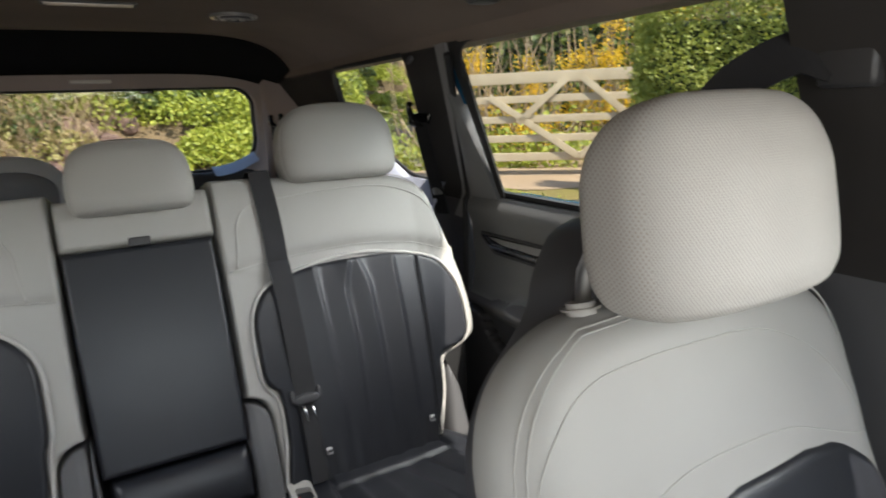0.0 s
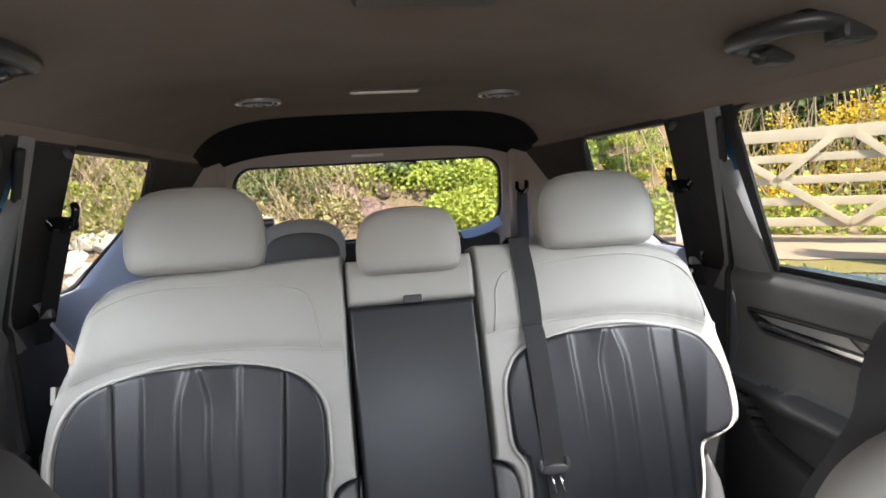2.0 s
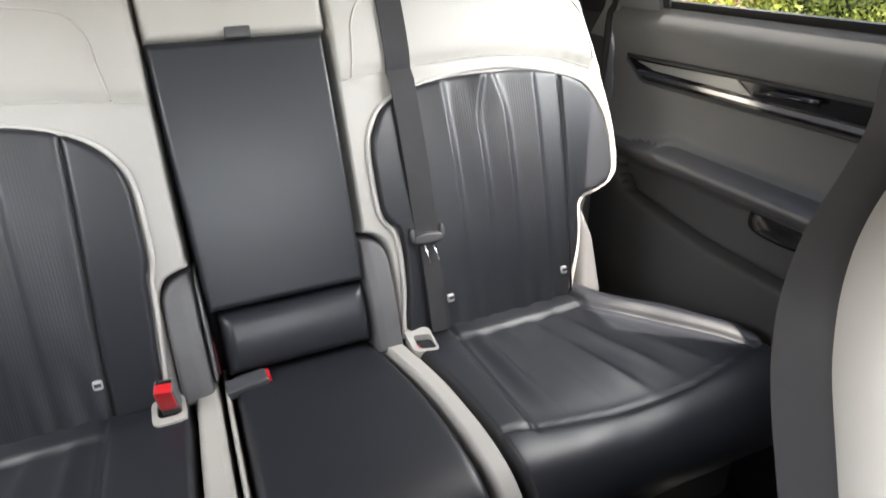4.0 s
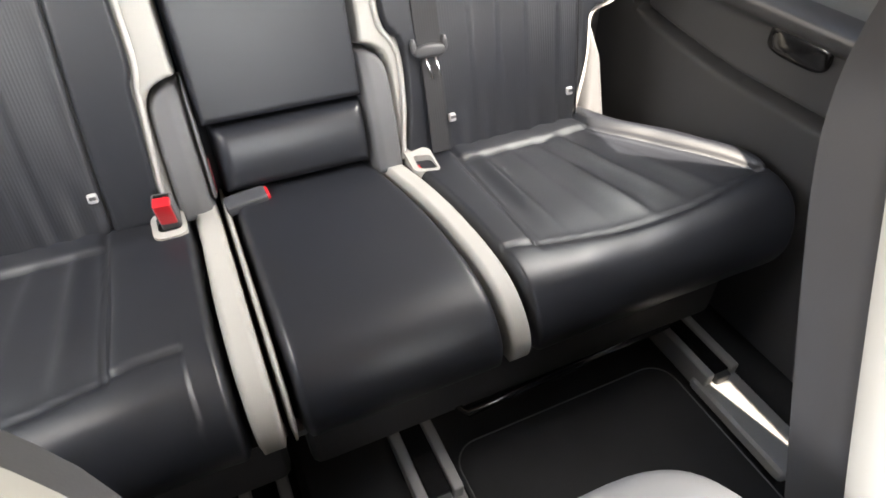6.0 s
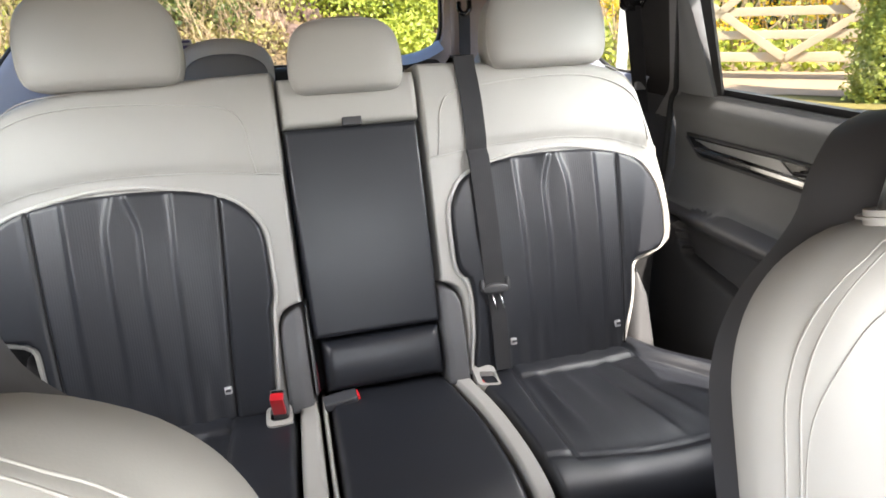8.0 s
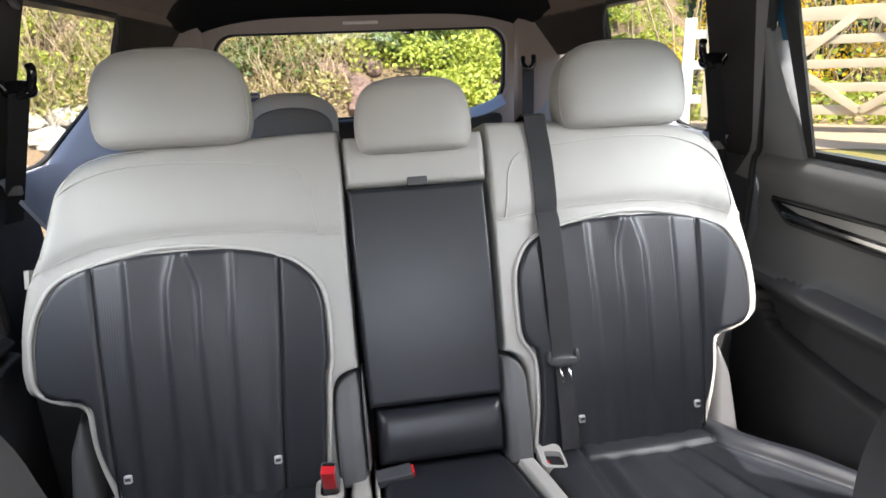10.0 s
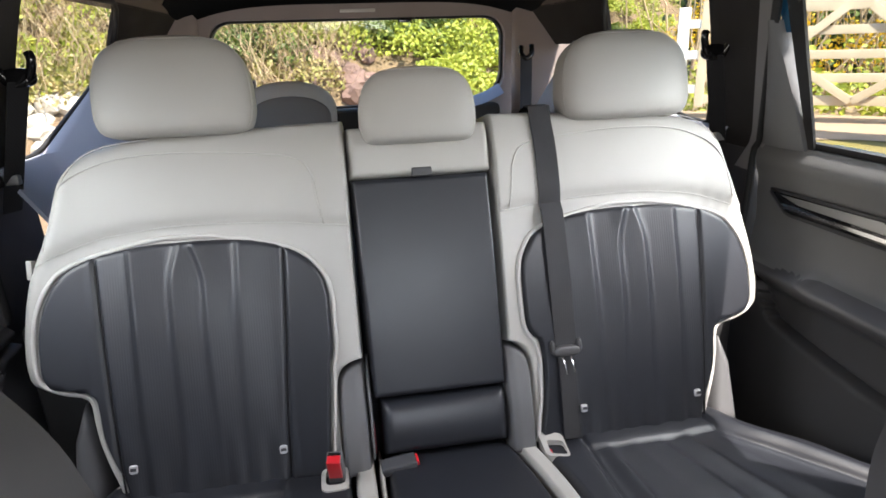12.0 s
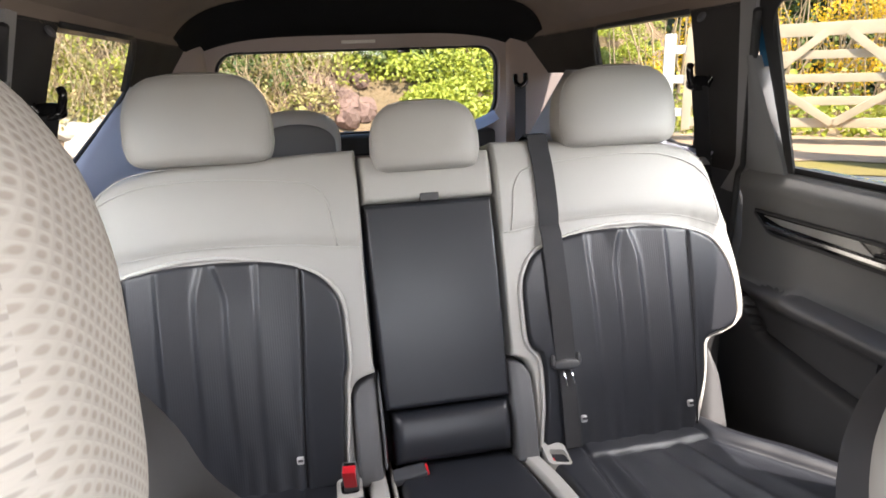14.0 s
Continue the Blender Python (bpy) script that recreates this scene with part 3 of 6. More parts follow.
# centre back: pale upper part, pale flanks and the dark armrest folded up
part("centre_back", slab("centre_back", lambda v: -0.1185, lambda v: 0.144, 0.455, 0.553, lambda u, v: 0.016 - 0.02 * max(0, (v - 0.5) / 0.06) ** 2, -0.06, on_back, WHITE, 30, 20, 0.009), right_seat)
part("centre_shell", slab("centre_shell", lambda v: -0.114, lambda v: 0.19, -0.06, 0.46, lambda u, v: -0.03, -0.09, on_back, DARK, 8, 8, 0.01), right_seat)


def arm_height(u, v):
    w = 0.012 + 0.006 * math.sin(math.pi * min(1, max(0, (v - 0.05) / 0.4)))
    return w


armrest = part("armrest", slab("armrest", table([(0.05, -0.108), (0.15, -0.110), (0.46, -0.1165)]), lambda v: 0.138, 0.062, 0.459, arm_height, -0.028, on_back, BLACK, 60, 60, 0.008), right_seat, "folded-up black leather centre armrest")
part("pull_loop", box("pull_loop", (-0.018, -0.008, -0.006), (0.018, 0.008, 0.012), DARK, 0.003, frame_on_back(0.012, 0.462, 0.010)), armrest, "black fabric pull loop")
part("armrest_roll", slab("armrest_roll", lambda v: -0.098, lambda v: 0.137, -0.045, 0.062, lambda u, v: 0.022 - 0.012 * ((v - 0.01) / 0.055) ** 2, -0.03, on_back, BLACK, 36, 24, 0.018), right_seat, "black leather roll under the armrest")
# grey plastic hinge covers on both flanks of the armrest
for s, a, b in ((-1, 0.115, 0.170), (1, 0.132, 0.188)):
    side = curve([(-0.07, b), (0.085, b), (0.105, b - 0.003), (0.122, b - 0.013), (0.134, b - 0.030), (0.138, b - 0.040)])
    hinge = slab("hinge_cover", lambda v: a, side, -0.07, 0.138, lambda u, v: 0.024 - 0.024 * max(0, (v - 0.01) / 0.13) ** 1.6 - 0.30 * max(0, a + 0.022 - u), -0.05, lambda u, v, w: on_back(s * u, v, w), GREY, 24, 40, 0.010)
    part("hinge_cover", hinge, left_seat if s < 0 else right_seat, "grey plastic hinge cover")
part("armrest_bracket", slab("armrest_bracket", curve([(-0.045, -0.119), (0.10, -0.1185), (0.14, -0.116)]), lambda v: -0.110, -0.045, 0.14, lambda u, v: 0.020 - 0.030 * max(0, (v - 0.03) / 0.11) ** 2, -0.03, on_back, GREY, 6, 20, 0.004), right_seat, "thin grey armrest hinge blade")
part("red_strap", box("red_strap", (-0.004, -0.045, -0.050), (0.002, 0.010, -0.030), DULL_RED, 0.001, frame_on_back(-0.110, 0.0, 0.0)), right_seat, "red release strap in the gap")


# ---------------------------------------------------------------- rear bench: cushions
NOSE = spline([(0, 0.045, 0.372), (0, -0.02, 0.386), (0, -0.10, 0.392), (0, -0.20, 0.388), (0, -0.28, 0.383), (0, -0.332, 0.370), (0, -0.366, 0.343), (0, -0.382, 0.310), (0, -0.380, 0.280), (0, -0.368, 0.258)], 8)
NOSE_L = [0.0]
for p_, q_ in zip(NOSE, NOSE[1:]):
    NOSE_L.append(NOSE_L[-1] + (q_ - p_).length)
NOSE_END = NOSE_L[-1]


def on_cushion(u, v, w):
    """u across, v along the cushion from the crease round its front edge, w out of it."""
    y = float(np.interp(v, NOSE_L, [p.y for p in NOSE]))
    z = float(np.interp(v, NOSE_L, [p.z for p in NOSE]))
    e = 0.006
    d = Vector((0, float(np.interp(v + e, NOSE_L, [p.y for p in NOSE])) - float(np.interp(v - e, NOSE_L, [p.y for p in NOSE])), float(np.interp(v + e, NOSE_L, [p.z for p in NOSE])) - float(np.interp(v - e, NOSE_L, [p.z for p in NOSE])))).normalized()
    n = Vector((0, -d.z, d.y)) * -1
    if n.z < 0 and v < 0.3:
        n = -n
    return Vector((u, y, z)) + n * w


C_IN = curve([(0.0, 0.267), (0.2, 0.275), (0.34, 0.285), (0.6, 0.29)])
C_OUT = curve([(0.0, 0.505), (0.10, 0.525), (0.20, 0.610), (0.31, 0.705), (0.36, 0.735), (0.6, 0.76)])


def panel_front(a):
    """Where the seam in front of the ribbed field runs."""
    return 0.330 + 0.030 * math.sin(min(1, max(0, (a - 0.25) / 0.46)) * math.pi)


def cushion_relief(u, v, s):
    """Seams of the sunken ribbed field and its folds, the roll behind it, the bolster and the front roll."""
    a = abs(u)
    inn, out, front = C_IN(v), C_OUT(v), panel_front(a)
    cross = 0.114 - 0.06 * max(0, a - 0.44)
    on = lambda x, k: 1 / (1 + math.exp(-max(-60.0, min(60.0, x / k))))
    field = on(a - inn, 0.004) * on(out - a, 0.006) * on(front - v, 0.006) * on(v - cross, 0.004)
    w = 0.006 - 0.009 * field
    # the roll behind the field and the front roll stand a little proud
    w += 0.005 * on(a - inn, 0.004) * on(out + 0.03 - a, 0.01) * math.exp(-((v - 0.072) / 0.036) ** 2)
    w += 0.005 * math.exp(-((v - front - 0.045) / 0.04) ** 2) * (a > 0.2)
    if v < front + 0.01:
        w -= 0.0045 * math.exp(-((a - inn) / 0.0035) ** 2)
        w -= 0.0045 * math.exp(-((a - out) / 0.004) ** 2)
        # a soft bolster outside the field
        w += 0.010 * math.exp(-((a - out - 0.030) / 0.022) ** 2) * on(front - v, 0.03)
    w -= 0.005 * math.exp(-((v - front) / 0.004) ** 2) * (a > 0.2)
    w -= 0.004 * math.exp(-((v - cross) / 0.004) ** 2) * on(a - inn, 0.003) * on(out - a, 0.003)
    if field > 0.05:
        for k in range(5):
            c = inn + (0.545 + 0.62 * max(0, v - 0.11) - inn) * (k + 0.75) / 5.5
            d = a - c
            w += field * 0.0052 * (math.exp(-(d / 0.020) ** 2) if d < 0 else math.exp(-(d / 0.008) ** 2)) * min(1, max(0.15, (front - v) / 0.10)) * (0.6 + 0.4 * math.sin(k * 2.4 + v * 9))
    w += 0.0016 * noise.noise(Vector((u * 13, v * 13, s)))
    w -= 0.014 * max(0, (a - out - 0.05) / 0.05) if v < front else 0
    return w


def cushion(s, seat, inn, strip_in, strip_out, out):
    part("seat_cushion", slab("seat_cushion", lambda v: strip_out(v), out, 0.0, NOSE_END, lambda u, v: cushion_relief(u, v, s), -0.06, lambda u, v, w: on_cushion(s * u, v, w), BLACK, 150, 110, 0.016), seat)
    part("pale_strip", slab("pale_strip", strip_in, strip_out, 0.0, NOSE_END, lambda u, v: 0.007, -0.06, lambda u, v, w: on_cushion(s * u, v, w), WHITE, 10, 60, 0.006), seat, "off-white leather cushion strip")
    part("crease_lining", tube("crease_lining", [on_cushion(s * u, (0.046 if s < 0 else 0.040) + 0.004 * noise.noise(Vector((u * 22, s, 0))), cushion_relief(u, 0.034, s) + 0.001) for u in np.linspace(0.22, 0.55, 40)], 0.0018, WHITE_EDGE, 6), seat, "pale lining showing in the seat crease")
    part("pale_side", slab("pale_side", lambda v: out(v) - 0.004, lambda v: out(v) + 0.010, 0.03, NOSE_END - 0.06, lambda u, v: -0.010, -0.08, lambda u, v, w: on_cushion(s * u, v, w), WHITE, 8, 50, 0.012), seat, "off-white leather cushion side")
    part("base_skirt", patch("base_skirt", [(s * inn, 0), (s * (out(0.4) + 0.0), 0), (s * (out(0.4) - 0.02), 1), (s * inn, 1)], lambda a, b, d: Vector((a, -0.366 + 0.05 * b + d, 0.266 - 0.078 * b)), 0.02, SKIRT, 12, 4), seat, "dark plastic skirt")


out_edge = curve([(0.0, 0.555), (0.06, 0.585), (0.10, 0.625), (0.16, 0.688), (0.25, 0.733), (0.33, 0.748), (0.40, 0.745), (0.46, 0.728), (0.55, 0.70)])
cushion(-1, left_seat, 0.113, lambda v: 0.113, curve([(0.0, 0.160), (0.10, 0.152), (0.3, 0.156), (0.5, 0.152)]), out_edge)
cushion(1, right_seat, 0.13, curve([(0.0, 0.132), (0.1, 0.150), (0.25, 0.178), (0.5, 0.196)]), curve([(0.0, 0.168), (0.1, 0.187), (0.25, 0.215), (0.5, 0.234)]), out_edge)
part("centre_cushion", slab("centre_cushion", lambda v: -0.098, curve([(0.0, 0.132), (0.1, 0.150), (0.25, 0.178), (0.5, 0.196)]), 0.0, NOSE_END, lambda u, v: 0.008, -0.06, on_cushion, BLACK, 40, 60, 0.016), right_seat, "black leather centre cushion")
part("piping", slab("piping", lambda v: -0.110, lambda v: -0.098, 0.0, NOSE_END, lambda u, v: 0.006, -0.06, on_cushion, WHITE, 6, 60, 0.006), right_seat)
part("base_skirt", patch("base_skirt", [(-0.105, 0), (0.2, 0), (0.2, 1), (-0.105, 1)], lambda a, b, d: Vector((a, -0.366 + 0.05 * b + d, 0.266 - 0.090 * b)), 0.02, SKIRT, 12, 4), right_seat)
for seat, x0, x1 in ((left_seat, -0.68, -0.12), (right_seat, -0.09, 0.68)):
    part("seat_pan", box("seat_pan", (x0, -0.33, 0.10), (x1, 0.10, 0.31), DARK, 0.02), seat, "dark plastic seat base")
    for x in ((-0.61, -0.17) if x0 < -0.3 else (0.075, 0.64)):
        part("rail", box("rail", (x - 0.019, -0.425, 0.030), (x + 0.019, 0.15, 0.054), GLOSS, 0.003), seat, "black metal seat rail")
        part("rail_end", box("rail_end", (x - 0.016, -0.437, 0.030), (x + 0.016, -0.422, 0.051), DARK, 0.004), seat)
        for d in (-0.029, 0.029):
            part("rail_flank", box("rail_flank", (x + d - 0.009, -0.43, 0.008), (x + d + 0.009, 0.15, 0.060), SKIRT, 0.005), seat)
        part("rail_cover", box("rail_cover", (x - 0.044, -0.62, 0.004), (x + 0.044, -0.40, 0.034), SKIRT, 0.014), seat, "grey plastic rail cover")
part("slide_bar", tube("slide_bar", [(0.13, -0.30, 0.12), (0.16, -0.34, 0.105), (0.58, -0.325, 0.105), (0.61, -0.29, 0.12)], 0.008, GLOSS, 10), right_seat, "black metal slide bar")


# belt buckles standing in the cushions
def buckle(at, rz, label, long=0.075):
    b = thing("belt_buckle", at, label, "belt buckle", "seat belt buckles")
    m = pose(*at, 18, 0, rz)
    part("body", box("body", (-0.0135, -0.012, -0.02), (0.0135, 0.012, long - 0.02), GREY, 0.004, m), b)
    part("button", box("button", (-0.0115, -0.0145, long - 0.060), (0.0115, 0.002, long - 0.0165), RED, 0.003, m), b, "red release button")
    part("slot", box("slot", (-0.010, 0.003, long - 0.024), (0.010, 0.008, long - 0.0185), GLOSS, 0.001, m), b)
    return b


buckle((-0.180, -0.044, 0.390), -8, "grey seat belt buckle with red button beside the pale strip", 0.085)
well = thing("buckle_well", (-0.195, -0.05, 0.385), "pale moulded plastic buckle pocket in the cushion", "buckle pocket", "buckle pockets")
part("rim", frame_ring("rim", rounded(0.023, 0.026, 0.012, 5), [(a + 0.001, b + 0.004) for a, b in rounded(0.0165, 0.018, 0.009, 5)], lambda a, b, d: Vector((-0.185 + a, -0.056 + b, 0.403 + 0.10 * b - d)), 0.03, WHITE), well)
well2 = thing("buckle_well", (0.205, -0.055, 0.385), "pale moulded plastic buckle pocket in the cushion", "buckle pocket", "buckle pockets")
part("rim", frame_ring("rim", rounded(0.021, 0.027, 0.009, 5), [(a + 0.003, b - 0.006) for a, b in rounded(0.0145, 0.0155, 0.006, 5)], lambda a, b, d: Vector((0.209 + a, -0.051 + b - 0.3 * a, 0.404 + 0.22 * b - d)), 0.03, WHITE), well2)
part("button", box("button", (0.195, -0.066, 0.386), (0.216, -0.052, 0.396), RED, 0.003), well2, "red release button")
flat = thing("belt_buckle", (-0.05, -0.05, 0.40), "grey seat belt buckle lying in the cushion crease", "belt buckle", "seat belt buckles")
BUCKLE = mat("dark_buckle_plastic", (0.05, 0.052, 0.058), 0.4, bump=0)
fm = pose(-0.060, -0.036, 0.398, 4, -5, 3)
part("body", box("body", (-0.045, -0.016, -0.008), (0.018, 0.014, 0.010), BUCKLE, 0.005, fm), flat)
part("button", box("button", (0.014, -0.011, -0.005), (0.022, 0.011, 0.007), RED, 0.002, fm), flat, "red release button")

# centre shoulder belt lying over the right backrest
belt = thing("seat_belt", tuple(on_back(0.25, 0.0, 0.02)), "black webbing seat belt with tongue, hanging over the backrest", "seat belt", "seat belts")


def webbing(name, line, parent, half=0.0235, normal=Vector((0, -CB, SB)), thick=0.0016):
    verts, faces = [], []
    pts = [Vector(p) for p in line]
    for i, p in enumerate(pts):
        d = (pts[min(i + 1, len(pts) - 1)] - pts[max(i - 1, 0)]).normalized()
        side = d.cross(normal).normalized()
        nn = side.cross(d).normalized()
        for a, b in ((-1, 1), (1, 1), (1, -1), (-1, -1)):
            verts.append(p + side * half * a + nn * thick * b)
    for i in range(len(pts) - 1):
        for k in range(4):
            faces.append((i * 4 + k, i * 4 + (k + 1) % 4, i * 4 + 4 + (k + 1) % 4, i * 4 + 4 + k))
    faces += [(3, 2, 1, 0), tuple(len(verts) - 4 + k for k in range(4))]
    return part(name, sharp(tidy(mesh(name, verts, faces, WEB))), parent)


def belt_w(u, v):
    return max(back_white(u, v), back_black(u, v) + 0.004 if v < 0.375 else 0) + 0.006


top = [on_back(0.242, 0.572, -0.05), on_back(0.242, 0.577, -0.02), on_back(0.242, 0.569, 0.006)]
run = [on_back(0.243 + 0.010 * (0.54 - v) / 0.4, v, belt_w(0.25, v)) for v in np.linspace(0.54, 0.12, 26)]
webbing("webbing", top + run, belt, 0.0205)
webbing("lower_webbing", [on_back(0.2515, v, belt_w(0.2515, v) + 0.001) for v in np.linspace(0.125, -0.05, 14)], belt, 0.0155)
tongue = part("tongue", pad("tongue", on_back(0.252, 0.114, belt_w(0.252, 0.116) + 0.004), 0.027, 0.0105, 0.008, DARK, 2.2, 3.2, 3.0, LEAN_BACK, 14, 28), belt, "black plastic belt tongue")
for du in (-0.0262, 0.0262):
    part("lug", pad("lug", on_back(0.252 + du, 0.122, belt_w(0.252, 0.122) + 0.003), 0.0052, 0.0125, 0.006, DARK, 2.2, 2.6, 2.6, LEAN_BACK, 10, 14), tongue)
for du, low in ((-0.008, 0.072), (0.008, 0.074)):
    part("blade", tube("blade", [on_back(0.250 + du, 0.106, belt_w(0.25, 0.1) + 0.005), on_back(0.253 + du, 0.088, belt_w(0.25, 0.09) + 0.009), on_back(0.255 + du, low, belt_w(0.25, 0.08) + 0.010)], 0.0019, CHROME, 6), tongue, "bright steel belt blade")
slot = thing("belt_slot", tuple(on_back(0.246, 0.55, 0.0)), "grey plastic belt guide on the seat top", "belt guide")
part("rim", box("rim", (-0.045, -0.012, -0.004), (0.045, 0.012, 0.006), GREY, 0.004, frame_on_back(0.235, 0.552, -0.03) @ pose(0, 0, 0, -70)), slot)
for s in (-1, 1):
    st = thing("side_strut", (s * 0.63, 0.0, 0.30), "grey plastic seat recliner cover beside the backrest", "seat trim", "recliner covers")
    part("cover", slab("cover", table([(-0.09, 0.565), (0.08, 0.583), (0.11, 0.60)]), table([(-0.09, 0.635), (0.04, 0.628), (0.11, 0.605)]), -0.09, 0.11, lambda u, v: -0.03, -0.09, lambda u, v, w: on_back(s * u, v, w), GREY, 14, 20, 0.02), st)


# ---------------------------------------------------------------- front seats
F_TOP = Vector((0, -0.705, 0.932))


def front_frame(cx, low, ahead, lean, size):
    sf, cf = math.sin(radians(lean)), math.cos(radians(lean))

    def place(u, v, w):
        """u across from the seat's middle, v down from the top, w out of the front."""
        return Vector((cx + size * u, F_TOP.y - ahead - v * size * sf - w * cf, F_TOP.z - low - v * size * cf + w * sf))
    return place


F_HALF = curve([(0.0, 0.095), (0.004, 0.130), (0.013, 0.160), (0.030, 0.192), (0.054, 0.216), (0.080, 0.230), (0.11, 0.238), (0.15, 0.241), (0.20, 0.244), (0.30, 0.248), (0.60, 0.252)])
F_SHELL = curve([(-0.089, 0.030), (-0.078, 0.062), (-0.060, 0.081), (-0.036, 0.100), (-0.010, 0.114), (0.020, 0.146), (0.044, 0.177), (0.066, 0.196), (0.087, 0.209), (0.12, 0.220), (0.165, 0.225), (0.34, 0.230), (0.6, 0.234)])
F_REAR = curve([(-0.08, 0.030), (-0.06, 0.060), (-0.02, 0.084), (0.03, 0.125), (0.09, 0.175), (0.18, 0.196), (0.6, 0.206)])
F_IN = curve([(0.172, 0.050), (0.176, 0.085), (0.185, 0.115), (0.202, 0.142), (0.225, 0.165), (0.252, 0.180), (0.6, 0.19)])


def front_relief(u, v):
    w = 0.030 - 0.040 * (u / 0.25) ** 2 * (0.4 + 0.6 * min(1, v / 0.2))
    w += 0.010 * math.exp(-((abs(u) - 0.185) / 0.03) ** 2) * min(1, v / 0.15)
    # a tucked seam that follows the shoulder
    e = F_HALF(v) - abs(u)
    w -= 0.0015 * math.exp(-((e - 0.0195) / 0.0032) ** 2) * min(1, max(0, (v - 0.03) / 0.04))
    return w


def shoulder_line(inset, v0, v1, n=50):
    """A line that runs up one side, over the top and down the other, inset from the seat's outline."""
    out = []
    for k in range(n):
        v = v1 + (v0 - v1) * math.sin(k / (n - 1) * math.pi / 2)
        out.append((-(F_HALF(max(0, v - inset * 0.4)) - inset), v))
    top = out[-1]
    for k in range(1, 12):
        out.append((top[0] * (1 - 2 * k / 12), top[1] - 0.004 * math.sin(k / 12 * math.pi)))
    return out + [(-u, v) for u, v in reversed(out[:n])]


def front_seat(cx, low, ahead, lean, size, drop, head, hw, tall, label):
    st = thing("front_car_seat", (cx, -0.95, 0.0), label, "car seat", "front seats")
    place = front_frame(cx, low, ahead, lean, size)
    shell, rear = (lambda v: F_SHELL(v - drop)), (lambda v: F_REAR(v - drop))
    off = math.copysign(0.028, cx)
    part("backrest", slab("backrest", lambda v: -F_HALF(v), F_HALF, 0.0, 0.60, front_relief, -0.030, place, WHITE, 72, 80, 0.045), st)
    part("back_shell", slab("back_shell", lambda v: -shell(v), shell, -0.089 + drop, 0.60, lambda u, v: -0.028, -0.085, place, SHELL, 48, 70, 0.020), st, "black plastic back shell")
    part("rear_cover", slab("rear_cover", lambda v: -rear(v), rear, -0.08 + drop, 0.60, lambda u, v: 0.112, 0.080, lambda u, v, w: place(u, v, -w), SHELL, 24, 36, 0.03), st)
    part("insert_panel", slab("insert_panel", lambda v: off - F_IN(v), lambda v: off + F_IN(v), 0.172, 0.60, lambda u, v: front_relief(u, v) + 0.004, -0.01, place, BLACK, 40, 40, 0.012), st, "black leather insert")
    out = math.copysign(1, cx)

    def lie(u, v):
        d = min(F_HALF(v) - abs(u), v)
        e = math.sqrt(max(0.0, 1 - (1 - min(1.0, max(0.0, d) / 0.045)) ** 2))
        return place(u, v, -0.030 + (front_relief(u, v) + 0.030) * e + 0.0006)
    for inset, v0, r in ((0.0230, 0.022, 0.0008), (0.0165, 0.017, 0.0008)):
        part("stitching", tube("stitching", [lie(u, v) for u, v in shoulder_line(inset, v0, 0.40)], r, PALE_SEAM, 5), st, "pale stitched seam")
    yoke = spline([(-0.216, 0.26, 0), (-0.217, 0.18, 0), (-0.207, 0.12, 0), (-0.177, 0.078, 0), (-0.140, 0.059, 0), (-0.100, 0.054, 0), (-0.035, 0.053, 0), (0.063, 0.060, 0), (0.142, 0.097, 0), (0.178, 0.145, 0), (0.193, 0.186, 0), (0.170, 0.190, 0), (0.075, 0.157, 0), (0.0, 0.149, 0), (-0.076, 0.152, 0), (-0.130, 0.176, 0), (-0.165, 0.225, 0)], 8)
    part("yoke_seam", tube("yoke_seam", [lie(out * p.x, p.y) for p in yoke], 0.0005, PALE_SEAM, 5), st, "pale stitched yoke seam")
    c = Vector(head)
    me, skin = bolster("headrest", c, hw, tall, hw * 0.445, MESH, MESH_WIDE, MESH_DEEP, radians(9), 3.6, 48, 96, 0.018, MESH_OPEN)
    hr = part("headrest", me, st, "off-white spacer-mesh headrest with open-mesh flanks")
    part("rear_shell", pad("rear_shell", c + Vector((0, 0.030, -0.004)), hw * 0.65, tall * 0.76, hw * 0.56, DARK, 3.2, 3.6, 3.0, radians(9), 24, 40, 0.018, 0.05, "back"), hr, "black plastic headrest shell")
    for dx in (-0.112, 0.112) if cx > 0 else ():
        foot = place(dx, -0.004, -0.004)
        part("post", tube("post", [foot - Vector((0, 0, 0.03)), foot + Vector((0, -0.004, 0.03)), foot + Vector((0, -0.04, 0.10))], 0.0075, STEEL, 12), hr, "chrome headrest post")
        part("guide", disc("guide", 0.019, 0.012, WHITE_EDGE, Matrix.Translation(foot - Vector((0, 0, 0.006))) @ pose(0, 0, 0, -14), 24, 0.005), hr)
    m = Matrix.Translation(place(-math.copysign(0.236, cx), 0.40, -0.005)) @ pose(0, 0, 0, 0, 0, 90)
    part("side_tag", box("side_tag", (-0.022, -0.004, -0.04), (0.022, 0.006, 0.04), WHITE_EDGE, 0.002, m), st, "white sewn airbag tag")
    part("seat_cushion", box("seat_cushion", (cx - 0.25, -1.46, 0.18), (cx + 0.25, -0.93, 0.36), WHITE, 0.05), st)
    part("seat_pan", box("seat_pan", (cx - 0.23, -1.4, 0.02), (cx + 0.23, -0.9, 0.2), DARK, 0.02), st)
    return st


